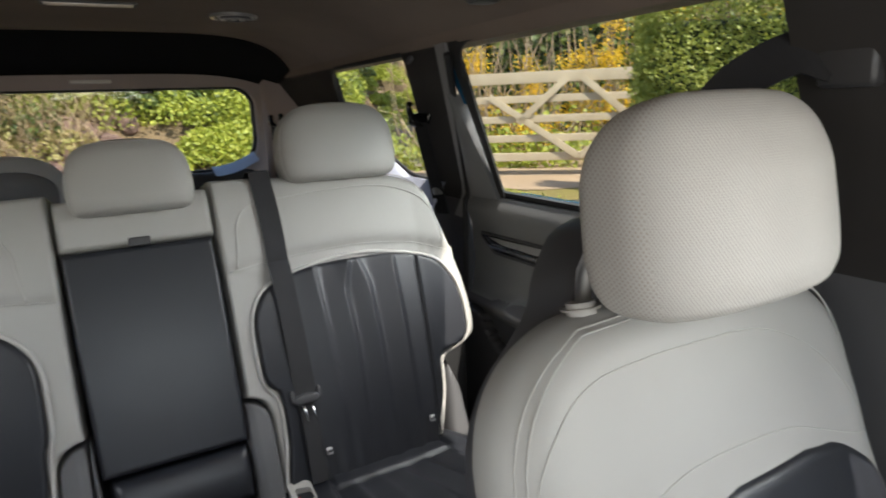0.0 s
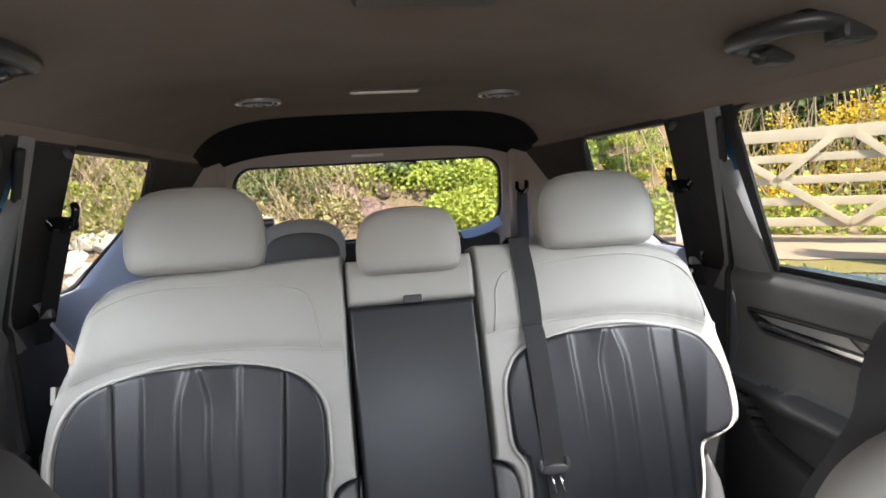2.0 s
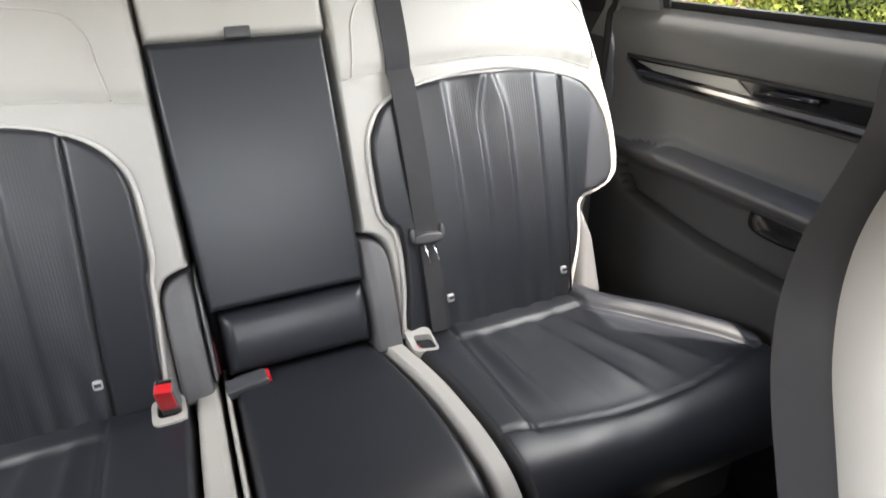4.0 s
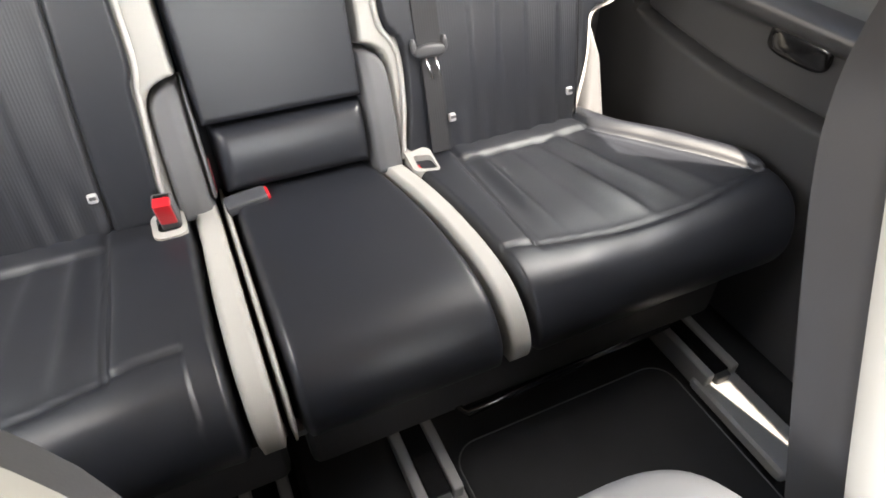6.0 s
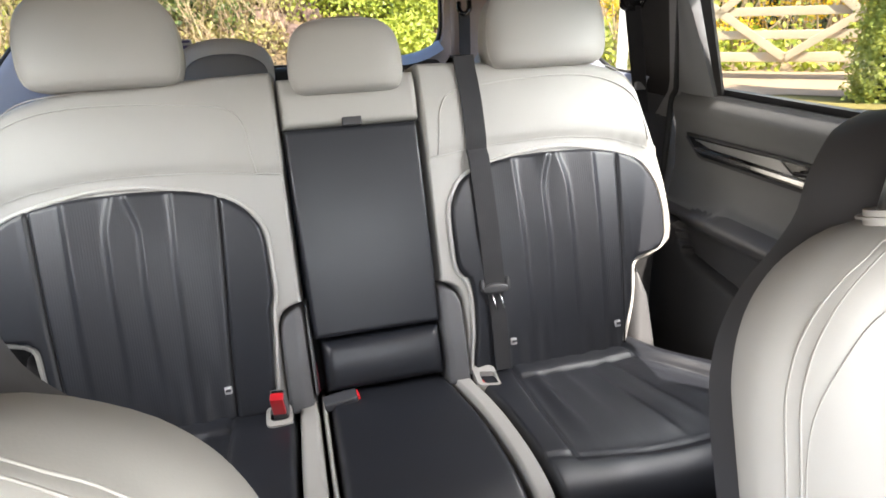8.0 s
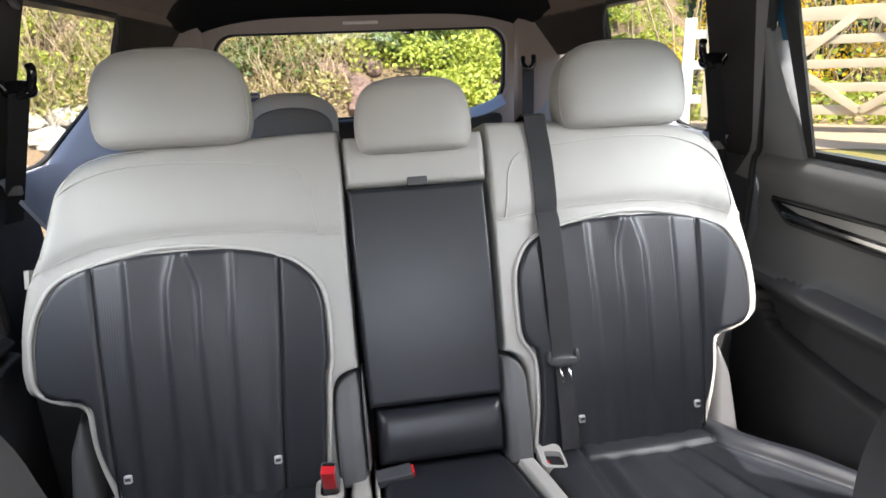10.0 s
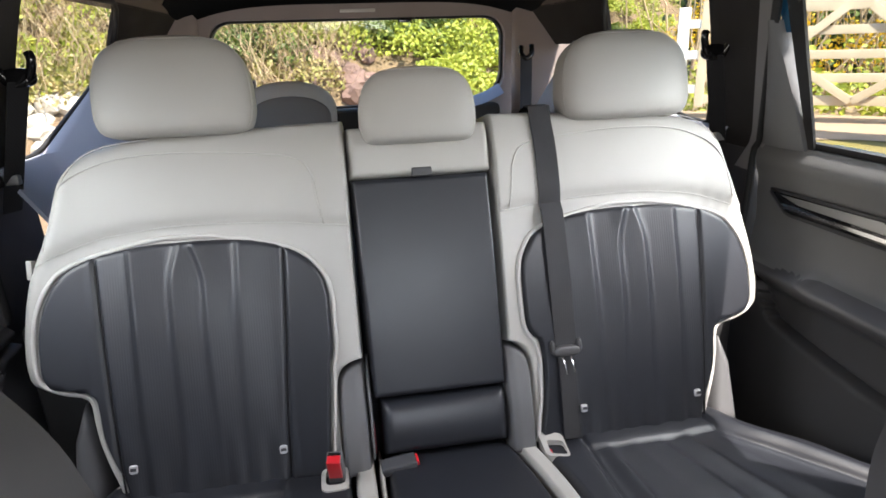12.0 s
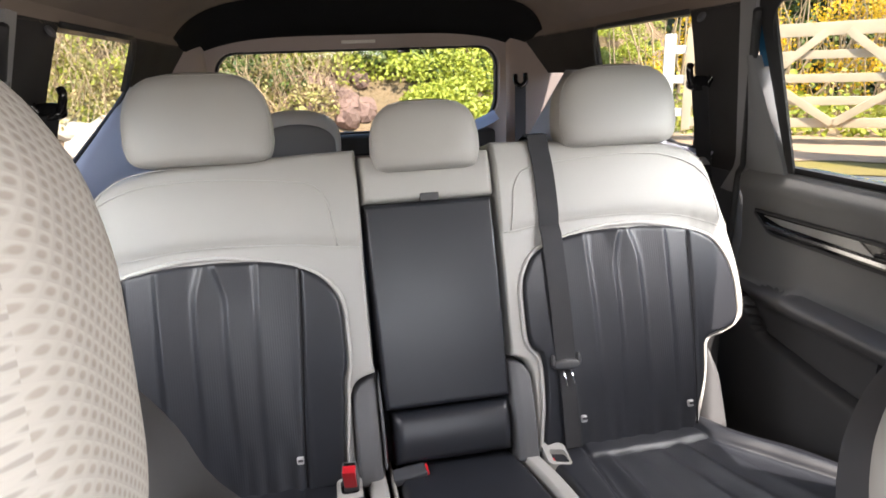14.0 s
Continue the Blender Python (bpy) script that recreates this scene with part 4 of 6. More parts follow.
front_seat(-0.370, -0.005, 0.06, 20, 1.0, 0.012, (-0.357, -0.842, 1.042), 0.117, 0.102, "off-white leather driver seat with mesh headrest and black back shell")
front_seat(0.459, 0.018, -0.04, 23, 1.08, 0.0, (0.436, -0.734, 1.011), 0.129, 0.0915, "off-white leather passenger seat with mesh headrest and black back shell")
console = thing("centre_console", (0, -0.85, 0.0), "glossy grey plastic rear end of the centre console", "console")
part("body", box("body", (-0.115, -1.6, 0.01), (0.115, -0.73, 0.505), DARK, 0.03), console)
part("lid", pad("lid", (0.006, -0.910, 0.580), 0.134, 0.045, 0.215, CONSOLE, 3.5, 6, 5.0, 0, 24, 64), console, "glossy grey lid with rounded end")
part("lid_panel", pad("lid_panel", (0.006, -0.918, 0.623), 0.108, 0.010, 0.186, CONSOLE, 6, 6, 5.0, 0, 16, 64), console, "raised glossy panel on the lid")


# ---------------------------------------------------------------- cabin shell
def skin_x(z):
    """Half width of the cabin's inner face by height."""
    if z > 0.87:
        return 0.822 - (z - 0.87) * 0.585
    return 0.822 - 0.02 * max(0, (0.87 - z) / 0.8)


def on_side(s):
    return lambda y, z, d: Vector((s * (skin_x(z) + d), y, z))


floor = part("floor", box("floor", (-0.90, -2.3, -0.06), (0.90, 1.75, 0.0), CARPET, 0.0), None)
tagged(floor, "black carpeted car floor", "floor", kind="structure")
tunnel = part("floor_tunnel", box("floor_tunnel", (-0.12, -2.2, 0.0), (0.09, 1.0, 0.035), CARPET, 0.03), None)
tagged(tunnel, "low carpeted tunnel along the floor", "floor", kind="structure")


def roof_z(x, y):
    return 1.322 - 0.095 * min(1.0, abs(x) / 0.625) ** 5 - 0.02 * max(0, (-0.6 - y)) ** 1.5


def roof_grid(name, x0, x1, y0, y1, zf, material, thick=0.05, nx=40, ny=30):
    """A lining between the lines y0(x) and y1(x)."""
    verts, faces = [], []
    for layer in (0, 1):
        for j in range(ny + 1):
            for i in range(nx + 1):
                x = x0 + (x1 - x0) * i / nx
                y = y0(x) + (y1(x) - y0(x)) * j / ny
                verts.append((x, y, zf(x, y) + thick * layer))
    n, half = nx + 1, (nx + 1) * (ny + 1)
    for j in range(ny):
        for i in range(nx):
            q = (j * n + i, (j + 1) * n + i, (j + 1) * n + i + 1, j * n + i + 1)
            faces += [q, tuple(half + k for k in reversed(q))]
    rim = [i for i in range(n)] + [j * n + nx for j in range(1, ny + 1)] + [ny * n + i for i in range(nx - 1, -1, -1)] + [j * n for j in range(ny - 1, 0, -1)]
    for a, b in zip(rim, rim[1:] + rim[:1]):
        faces.append((a, b, half + b, half + a))
    return tidy(mesh(name, verts, faces, material))


def lip(x):
    """How far back the recess in the lining begins."""
    return 0.80 + 0.36 * (abs(x) / 0.62) ** 4


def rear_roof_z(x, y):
    """Behind the lip the lining rises into a recess painted dark, and comes down to the tailgate."""
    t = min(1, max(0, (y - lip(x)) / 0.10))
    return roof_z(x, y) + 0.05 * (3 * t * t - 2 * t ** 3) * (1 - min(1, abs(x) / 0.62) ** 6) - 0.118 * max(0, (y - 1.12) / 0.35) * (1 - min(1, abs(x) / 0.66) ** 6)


ceiling = part("ceiling", roof_grid("ceiling", -0.64, 0.64, lambda x: -1.75, lip, roof_z, ROOF, 0.05, 60, 40), None)
tagged(ceiling, "dark grey-brown cloth headliner", "headliner", kind="structure")
# the shade where the lining curves away is painted in as black
ceiling2 = part("ceiling_rear", roof_grid("ceiling_rear", -0.64, 0.64, lip, lambda x: 1.47, rear_roof_z, ROOF_SHADE, 0.05, 60, 30), None)
tagged(ceiling2, "recessed rear headliner above the luggage space, its shade painted black", "headliner", kind="structure")

quarter_panes = []
for s in (-1, 1):
    sd = on_side(s)
    n = 1 if s > 0 else 2
    # roof rail above the windows
    rail = part(f"roof_rail_{n}", patch("roof_rail", [(-1.75, 1.215), (1.47, 1.215), (1.47, 1.25), (-1.75, 1.25)], sd, 0.06, ROOF, 30, 3), None)
    tagged(rail, "dark cloth roof rail above the side windows", "roof trim", kind="structure")
    cp = part(f"pillar_c_{n}", patch("pillar_c", [(0.345, 0.84), (0.550, 0.84), (0.258, 1.22), (0.06, 1.22)], sd, 0.010, PILLAR, 10, 14, lambda a, b: (-0.022 * math.sin(b * math.pi) * (a > 0.5) * a, 0)), None)
    tagged(cp, "dark cloth-covered pillar behind the rear door", "pillar", kind="structure")
    for k, (y0, y1, t0, t1, lift) in enumerate(((0.349, 0.374, 0.056, 0.086, 0.006), (0.316, 0.346, 0.036, 0.054, 0.012))):
        cg = part(f"pillar_c_trim_{2 * n - 1 + k}", patch("pillar_c_trim", [(y0, 0.80), (y1, 0.80), (t1, 1.222), (t0, 1.222)], lambda y, z, d: sd(y, z, d - lift), 0.008, SKIRT, 5, 14), None)
        tagged(cg, "grey moulded pillar edge trim beside the door opening", "pillar", kind="structure")
    cs = part(f"door_seal_{n}", tube("door_seal", [(s * (skin_x(z) - 0.014), 0.302 - 0.745 * max(0.0, z - 0.85), z) for z in np.linspace(0.60, 1.20, 32)], 0.008, RUBBER, 8), None)
    tagged(cs, "black rubber door seal", "door seal", kind="structure")
    cl = part(f"pillar_c_lower_{n}", patch("pillar_c_lower", [(0.305, 0.0), (0.55, 0.0), (0.55, 0.846), (0.305, 0.846)], lambda y, z, d: sd(y, z, d - 0.004), 0.08, DARK, 8, 8), None)
    tagged(cl, "dark plastic lower pillar trim behind the rear door", "pillar", kind="structure")

    def inn(y, z, d, s=s):
        """A ledge that runs inwards below the slanting lower edge of the quarter window."""
        edge = min(1.10, max(0.893, 0.893 + (y - 0.60) * 0.76))
        return Vector((s * (skin_x(edge) - 0.012 - min(0.13, 0.62 * max(0, edge - z)) + d), y, z))
    lower = part(f"quarter_trim_{2 * n - 1}", patch("quarter_trim", [(0.40, 0.30), (1.08, 0.30), (1.08, 0.890), (0.40, 0.890)], inn, 0.010, TRIM, 20, 8), None)
    tagged(lower, "light grey plastic side trim below the quarter window", "side trim", kind="structure")
    lower2 = part(f"quarter_trim_{2 * n}", patch("quarter_trim", [(0.600, 0.889), (1.08, 0.889), (1.08, 1.10), (0.862, 1.10)], inn, 0.010, TRIM, 20, 8), None)
    tagged(lower2, "light grey plastic side trim behind the quarter window", "side trim", kind="structure")
    dp = part(f"pillar_d_{n}", patch("pillar_d", [(0.838, 1.09), (1.47, 1.09), (1.47, 1.22), (0.735, 1.22)], sd, 0.010, PILLAR, 12, 8), None)
    tagged(dp, "dark plastic rear pillar trim", "pillar", kind="structure")
    # unseen front edge pushed forward to stop sun landing on the passenger seat
    bp_ = part(f"pillar_b_{n}", patch("pillar_b", [(-0.96, 0.86), (-0.635, 0.86), (-0.660, 1.22), (-1.01, 1.22)], lambda y, z, d: sd(y, z, d - 0.02), 0.09, PILLAR, 8, 12), None)
    tagged(bp_, "dark centre pillar between the doors, widened forward to block sun", "pillar", kind="structure")
    bl = part(f"pillar_b_lower_{n}", patch("pillar_b_lower", [(-0.86, 0.0), (-0.60, 0.0), (-0.63, 0.86), (-0.83, 0.86)], lambda y, z, d: sd(y, z, d - 0.02), 0.09, GREY, 8, 12), None)
    tagged(bl, "grey plastic lower centre pillar trim", "pillar", kind="structure")
    # out of view; its width sets where sun gets past onto ledge and bolster
    gutter = part(f"roof_edge_{n}", patch("roof_edge", [(-1.5, 0), (1.45, 0), (1.45, 1), (-1.5, 1)], lambda y, b, d: Vector((s * (0.62 + 0.09 * b), y, 1.252 + d)), 0.05, PAINT, 12, 2), None)
    tagged(gutter, "unseen blue painted outer roof edge, sized to block sun", "car roof", kind="structure")
    # windows
    qw = thing(f"window_{n}", (s * 0.72, 0.6, 1.05), "fixed rear quarter window with black rim", "window", kind="structure")
    rim = [(0.25, 1.22), (0.735, 1.22), (0.838, 1.10), (0.82, 1.06), (0.60, 0.890), (0.47, 0.888)]
    part("pane", sheet("pane", rim, lambda y, z, d: sd(y, z, 0.006 + d), 0.004, GLASS), qw).visible_shadow = False
    part("seal", tube("seal", [(s * (skin_x(z) - 0.004), y, z) for y, z in ((0.46, 0.890), (0.57, 0.891), (0.61, 0.902), (0.66, 0.938), (0.74, 0.999), (0.80, 1.046), (0.826, 1.075), (0.832, 1.10), (0.815, 1.135), (0.77, 1.18), (0.735, 1.206), (0.70, 1.217), (0.26, 1.217))], 0.006, RUBBER, 8), qw, "black window seal")
    quarter_panes.append((s, qw))
    fw = thing(f"window_{n + 4}", (s * 0.75, -1.1, 1.05), "front door window", "window", kind="structure")
    part("pane", sheet("pane", [(-0.79, 1.216), (-0.82, 0.87), (-1.75, 0.87), (-1.35, 1.216)], lambda y, z, d: sd(y, z, 0.03 + d), 0.004, GLASS), fw).visible_shadow = False
    # added out of view as a deep frame head, keeps sun off the front seats
    part("window_frame", patch("window_frame", [(-1.70, 1.125), (-0.80, 1.125), (-0.80, 1.222), (-1.70, 1.222)], lambda y, z, d: sd(y, z, 0.012 + d), 0.016, RUBBER, 10, 3), fw, "unseen black strip over the front window, added to block sun")
    fd = part(f"front_door_{n}", patch("front_door", [(-2.2, 0.0), (-0.835, 0.0), (-0.825, 0.87), (-2.2, 0.87)], sd, 0.10, DOOR, 12, 8), None)
    tagged(fd, "charcoal front door trim", "door", kind="structure")
    ap = part(f"pillar_a_{n}", patch("pillar_a", [(-1.95, 0.87), (-1.78, 0.87), (-1.33, 1.22), (-1.50, 1.22)], sd, 0.06, PILLAR, 4, 10), None)
    tagged(ap, "dark windscreen pillar", "pillar", kind="structure")


def corner(name, c, a, b, r, s, parent, inset=0.003):
    """A black fillet that rounds one corner of a side window. a, b: points along its two edges."""
    c, a, b = Vector(c), Vector(a), Vector(b)
    p, q = c + (a - c).normalized() * r, c + (b - c).normalized() * r
    arc = [p * (1 - t) ** 2 + c * 2 * t * (1 - t) + q * t * t for t in np.linspace(0, 1, 12)]
    return part(name, sheet(name, [tuple(c)] + [tuple(v) for v in arc], lambda y, z, d: Vector((s * (skin_x(z) - inset + d), y, z)), 0.003, RUBBER), parent)


# rear doors
def rear_door(s, n):
    d = thing(f"door_{n}", (s * 0.82, -0.2, 0.0), "charcoal vinyl rear door trim with chrome accent and armrest", "car door", kind="structure")

    def shape(y, z, dd):
        x = skin_x(z)
        # rolled top, hollow below the belt, swelling armrest shelf, pocket
        x -= 0.018 * math.exp(-((z - 0.835) / 0.035) ** 2)
        x += 0.008 * math.exp(-((z - 0.69) / 0.04) ** 2)
        ease = min(1, max(0, (y - 0.04) / 0.15))
        ease = ease * ease * (3 - 2 * ease)
        lip_z = 0.622 - 0.026 * ease + 0.007 * math.exp(-((y - 0.065) / 0.012) ** 2)
        gap_z = 0.466 + 0.036 * min(1, max(0, (y + 0.12) / 0.30)) ** 1.3 + 0.05 * min(1.2, max(0, (y - 0.13) / 0.062)) ** 1.5
        on = 1 / (1 + math.exp((z - lip_z) / 0.004))
        end = 1 - ease * 0.75
        x -= 0.048 * end * on / (1 + math.exp(-(z - 0.577 + 0.010 * ease) / 0.005))
        x -= 0.014 * on / (1 + math.exp(-(z - gap_z) / 0.002))
        x -= 0.030 / (1 + math.exp((z - gap_z + 0.004) / 0.0025))
        x += 0.022 * math.exp(-((z - gap_z) / 0.0045) ** 2)
        return Vector((s * (x + dd), y, z))
    verts = patch("trim_panel", [(-0.60, 0.02), (0.292, 0.02), (0.288, 0.872), (-0.635, 0.872)], shape, 0.02, DOOR, 60, 190)
    verts.materials.append(DOOR_LOW)
    for face in verts.polygons:
        y, z = face.center.y, face.center.z
        if z < 0.626 - 0.026 * min(1, max(0, (y - 0.04) / 0.15)) and abs(face.center.x) < 0.84:
            face.material_index = 1
    part("trim_panel", verts, d)
    part("door_shell", patch("door_shell", [(-0.60, 0.0), (0.235, 0.0), (0.20, 0.868), (-0.635, 0.868)], lambda y, z, dd: Vector((s * (skin_x(z) + 0.045 + dd), y, z)), 0.06, PAINT, 6, 6), d, "blue painted door shell")
    sk = lambda y, z, w: Vector((s * (shape(y, z, 0).x * s - w), y, z))
    # accent: gloss wedge with a chrome blade under it
    rim = [(0.186, 0.727), (-0.56, 0.729), (-0.56, 0.783), (0.242, 0.771)]
    part("accent_panel", patch("accent_panel", rim, lambda y, z, dd: sk(y, z, 0.004 - dd), 0.006, GLOSS, 40, 6), d, "gloss black accent panel")
    part("accent_rim", tube("accent_rim", [sk(y, z, 0.004) for y, z in ((-0.55, 0.727), (-0.2, 0.726), (0.175, 0.725), (0.190, 0.729), (0.238, 0.766), (0.236, 0.772), (0.05, 0.776), (-0.2, 0.779), (-0.55, 0.784))], 0.0042, DARK, 8), d, "dark raised rim")
    part("chrome_blade", patch("chrome_blade", [(0.186, 0.739), (-0.52, 0.737), (-0.52, 0.747), (0.204, 0.7455)], lambda y, z, dd: sk(y, z, 0.011 - dd), 0.008, CHROME, 40, 3), d, "chrome blade")
    part("silver_inlay", patch("silver_inlay", [(0.150, 0.7535), (-0.090, 0.7515), (-0.055, 0.773), (0.205, 0.765)], lambda y, z, dd: sk(y, z, 0.0065 - dd), 0.004, SATIN, 20, 4), d, "satin silver inlay")
    part("release_lever", tube("release_lever", [sk(-0.10, 0.757, 0.010), sk(-0.14, 0.765, 0.014), sk(-0.22, 0.768, 0.014)], 0.005, GLOSS, 8), d, "small gloss door release lever")
    part("handle_cup", pad("handle_cup", tuple(sk(-0.215, 0.556, 0.004)), 0.012, 0.026, 0.060, GLOSS, 2.5, 2.5, 2.5), d, "gloss black pull cup")
    part("belt_seal", patch("belt_seal", [(0.175, 0.868), (-0.64, 0.868), (-0.64, 0.886), (0.165, 0.886)], lambda y, z, dd: Vector((s * (skin_x(z) + 0.004 + dd), y, z)), 0.02, RUBBER, 20, 2), d, "black rubber window seal")
    # window frame: upright behind the glass, with painted edge
    part("quarter_cover", patch("quarter_cover", [(0.152, 0.868), (0.276, 0.868), (0.102, 1.122), (0.093, 1.122)], lambda y, z, dd: Vector((s * (skin_x(z) - 0.014 + dd - 0.014 * math.sin(min(1, max(0, (y - 0.152 + (z - 0.868) * 0.26) / (0.132 - (z - 0.868) * 0.42))) * math.pi)), y, z)), 0.03, DOOR, 10, 14), d, "charcoal triangular window cover")
    part("window_frame", patch("window_frame", [(0.137, 0.868), (0.156, 0.868), (0.044, 1.222), (0.004, 1.222)], lambda y, z, dd: Vector((s * (skin_x(z) - 0.004 + dd), y, z)), 0.006, RUBBER, 3, 14), d, "black window frame")
    part("frame_edge", patch("frame_edge", [(0.074, 1.10), (0.104, 1.10), (0.066, 1.222), (0.040, 1.222)], lambda y, z, dd: Vector((s * (skin_x(z) - 0.002 + dd), y, z)), 0.02, PAINT, 3, 14), d, "blue painted door frame edge")
    corner("corner", (0.012, 1.218), (-0.4, 1.218), (0.137, 0.868), 0.075, s, d, 0.008)
    part("pane", sheet("pane", [(-0.65, 1.216), (0.02, 1.216), (0.148, 0.87), (-0.635, 0.87)], lambda y, z, dd: Vector((s * (skin_x(z) + 0.006 + dd), y, z)), 0.004, GLASS), d).visible_shadow = False


rear_door(1, 1)
rear_door(-1, 2)
for s, qw in quarter_panes:
    corner("corner", (0.735, 1.218), (0.4, 1.218), (0.83, 1.10), 0.05, s, qw)
    corner("corner", (0.842, 1.078), (0.75, 1.2), (0.60, 0.893), 0.05, s, qw)

# tailgate with its window
TG = lambda x, z, d: Vector((x, 1.50 + d - 0.06 * (z - 1.05), z))
gate_ = thing("tailgate", (0, 1.5, 0.3), "tailgate with warm grey trim round a wide rounded window", "tailgate", kind="structure")
R_IN = [(x, 1.041 + z) for x, z in rounded(0.545, 0.156, 0.075, 8, 0.12)]
R_MID = [(x, 1.041 + z) for x, z in rounded(0.554, 0.164, 0.080, 8, 0.122)]
R_OUT = [(x, 1.02 + z) for x, z in rounded(0.70, 0.32, 0.10, 8, 0.13)]
part("window_rubber", frame_ring("window_rubber", R_MID, R_IN, lambda x, z, d: TG(x, z, 0.012 + d), 0.03, RUBBER), gate_, "black window surround")
part("trim_frame", frame_ring("trim_frame", R_OUT, R_MID, lambda x, z, d: TG(x, z, d - 0.02), 0.06, TAN), gate_, "warm grey tailgate trim")
part("lower_trim", box("lower_trim", (-0.75, 1.47, 0.0), (0.75, 1.60, 0.72), DARK, 0.02), gate_)
part("pane", sheet("pane", R_IN, lambda x, z, d: TG(x, z, 0.035 + d), 0.004, GLASS), gate_).visible_shadow = False
for s in (-1, 1):
    part("lower_frame", patch("lower_frame", [(0.36, 0), (0.53, 0), (0.53, 1), (0.36, 1)], lambda a, b, d: Vector((s * a, 1.405 + 0.085 * b + d * 0.3, 0.868 + 0.030 * b + 0.05 * max(0, (a - 0.36) / 0.17) ** 2)), 0.02, TRIM, 24, 3), gate_, "light grey window ledge")
part("sill", box("sill", (-0.52, 1.42, 0.80), (0.52, 1.52, 0.878), PILLAR, 0.02), gate_, "dark window sill")
part("lamp", box("lamp", (-0.075, 1.462, 1.224), (0.055, 1.475, 1.236), LENS, 0.003), gate_, "white luggage lamp")
part("stopper", box("stopper", (0.14, 1.47, 1.185), (0.19, 1.49, 1.200), GLOSS, 0.004), gate_)
for s in (-1, 1):
    dq = part(f"pillar_rear_{1 if s > 0 else 2}", patch("pillar_rear", [(0.575, 0.62), (0.80, 0.62), (0.72, 1.30), (0.575, 1.30)], lambda a, b, d: Vector((s * a, 1.40 + (a - 0.575) * -0.9 + d, b)), 0.06, TAN, 6, 10), None)
    tagged(dq, "warm grey rear pillar trim beside the tailgate", "pillar", kind="structure")

# closing walls in front: dashboard and windscreen surround
dash = part("dashboard", box("dashboard", (-0.85, -2.3, 0.0), (0.85, -1.75, 0.86), DARK, 0.06), None)
tagged(dash, "dark dashboard", "dashboard", kind="structure")
screen = thing("windscreen", (0, -1.9, 0.9), "clear windscreen", "window", kind="structure")
part("pane", patch("pane", [(-0.78, -2.2), (0.78, -2.2), (0.60, -1.45), (-0.60, -1.45)], lambda x, y, d: Vector((x, y, 0.86 + (y + 2.2) / 0.75 * 0.40 + d)), 0.004, GLASS, 6, 6), screen).visible_shadow = False
cargo = part("cargo_floor", box("cargo_floor", (-0.75, 0.22, 0.0), (0.75, 1.48, 0.62), CARPET, 0.02), None)
tagged(cargo, "black carpeted luggage floor", "floor", kind="structure")


# ---------------------------------------------------------------- cabin fittings
def roof_vent(x):
    z = roof_z(x, 0.45)
    v = thing("air_vent", (x, 0.45, z), "round dark roof air vent with bright slanting vanes", "air vent", "roof vents")
    ring = lambda r: [(r * math.cos(a), r * math.sin(a)) for a in np.linspace(0, 2 * math.pi, 33)[:-1]]
    part("rim", frame_ring("rim", ring(0.052), ring(0.046), lambda a, b, d: Vector((x + a, 0.45 + b, z - 0.007 + d)), 0.009, SATIN), v)
    part("bowl", disc("bowl", 0.047, 0.006, ROOF_SHADE, pose(x, 0.45, z - 0.0005), 28), v)
    part("inner_ring", frame_ring("inner_ring", ring(0.038), ring(0.035), lambda a, b, d: Vector((x + a, 0.45 + b, z - 0.010 + d)), 0.008, GREY), v)
    for k in range(6):
        m = pose(x - 0.027 + 0.0108 * k, 0.45, z - 0.006, 0, 0, 28 if k % 2 else -28)
        part("vane", box("vane", (-0.0022, -0.022, -0.004), (0.0022, 0.022, 0.003), TAG, 0.001, m), v)


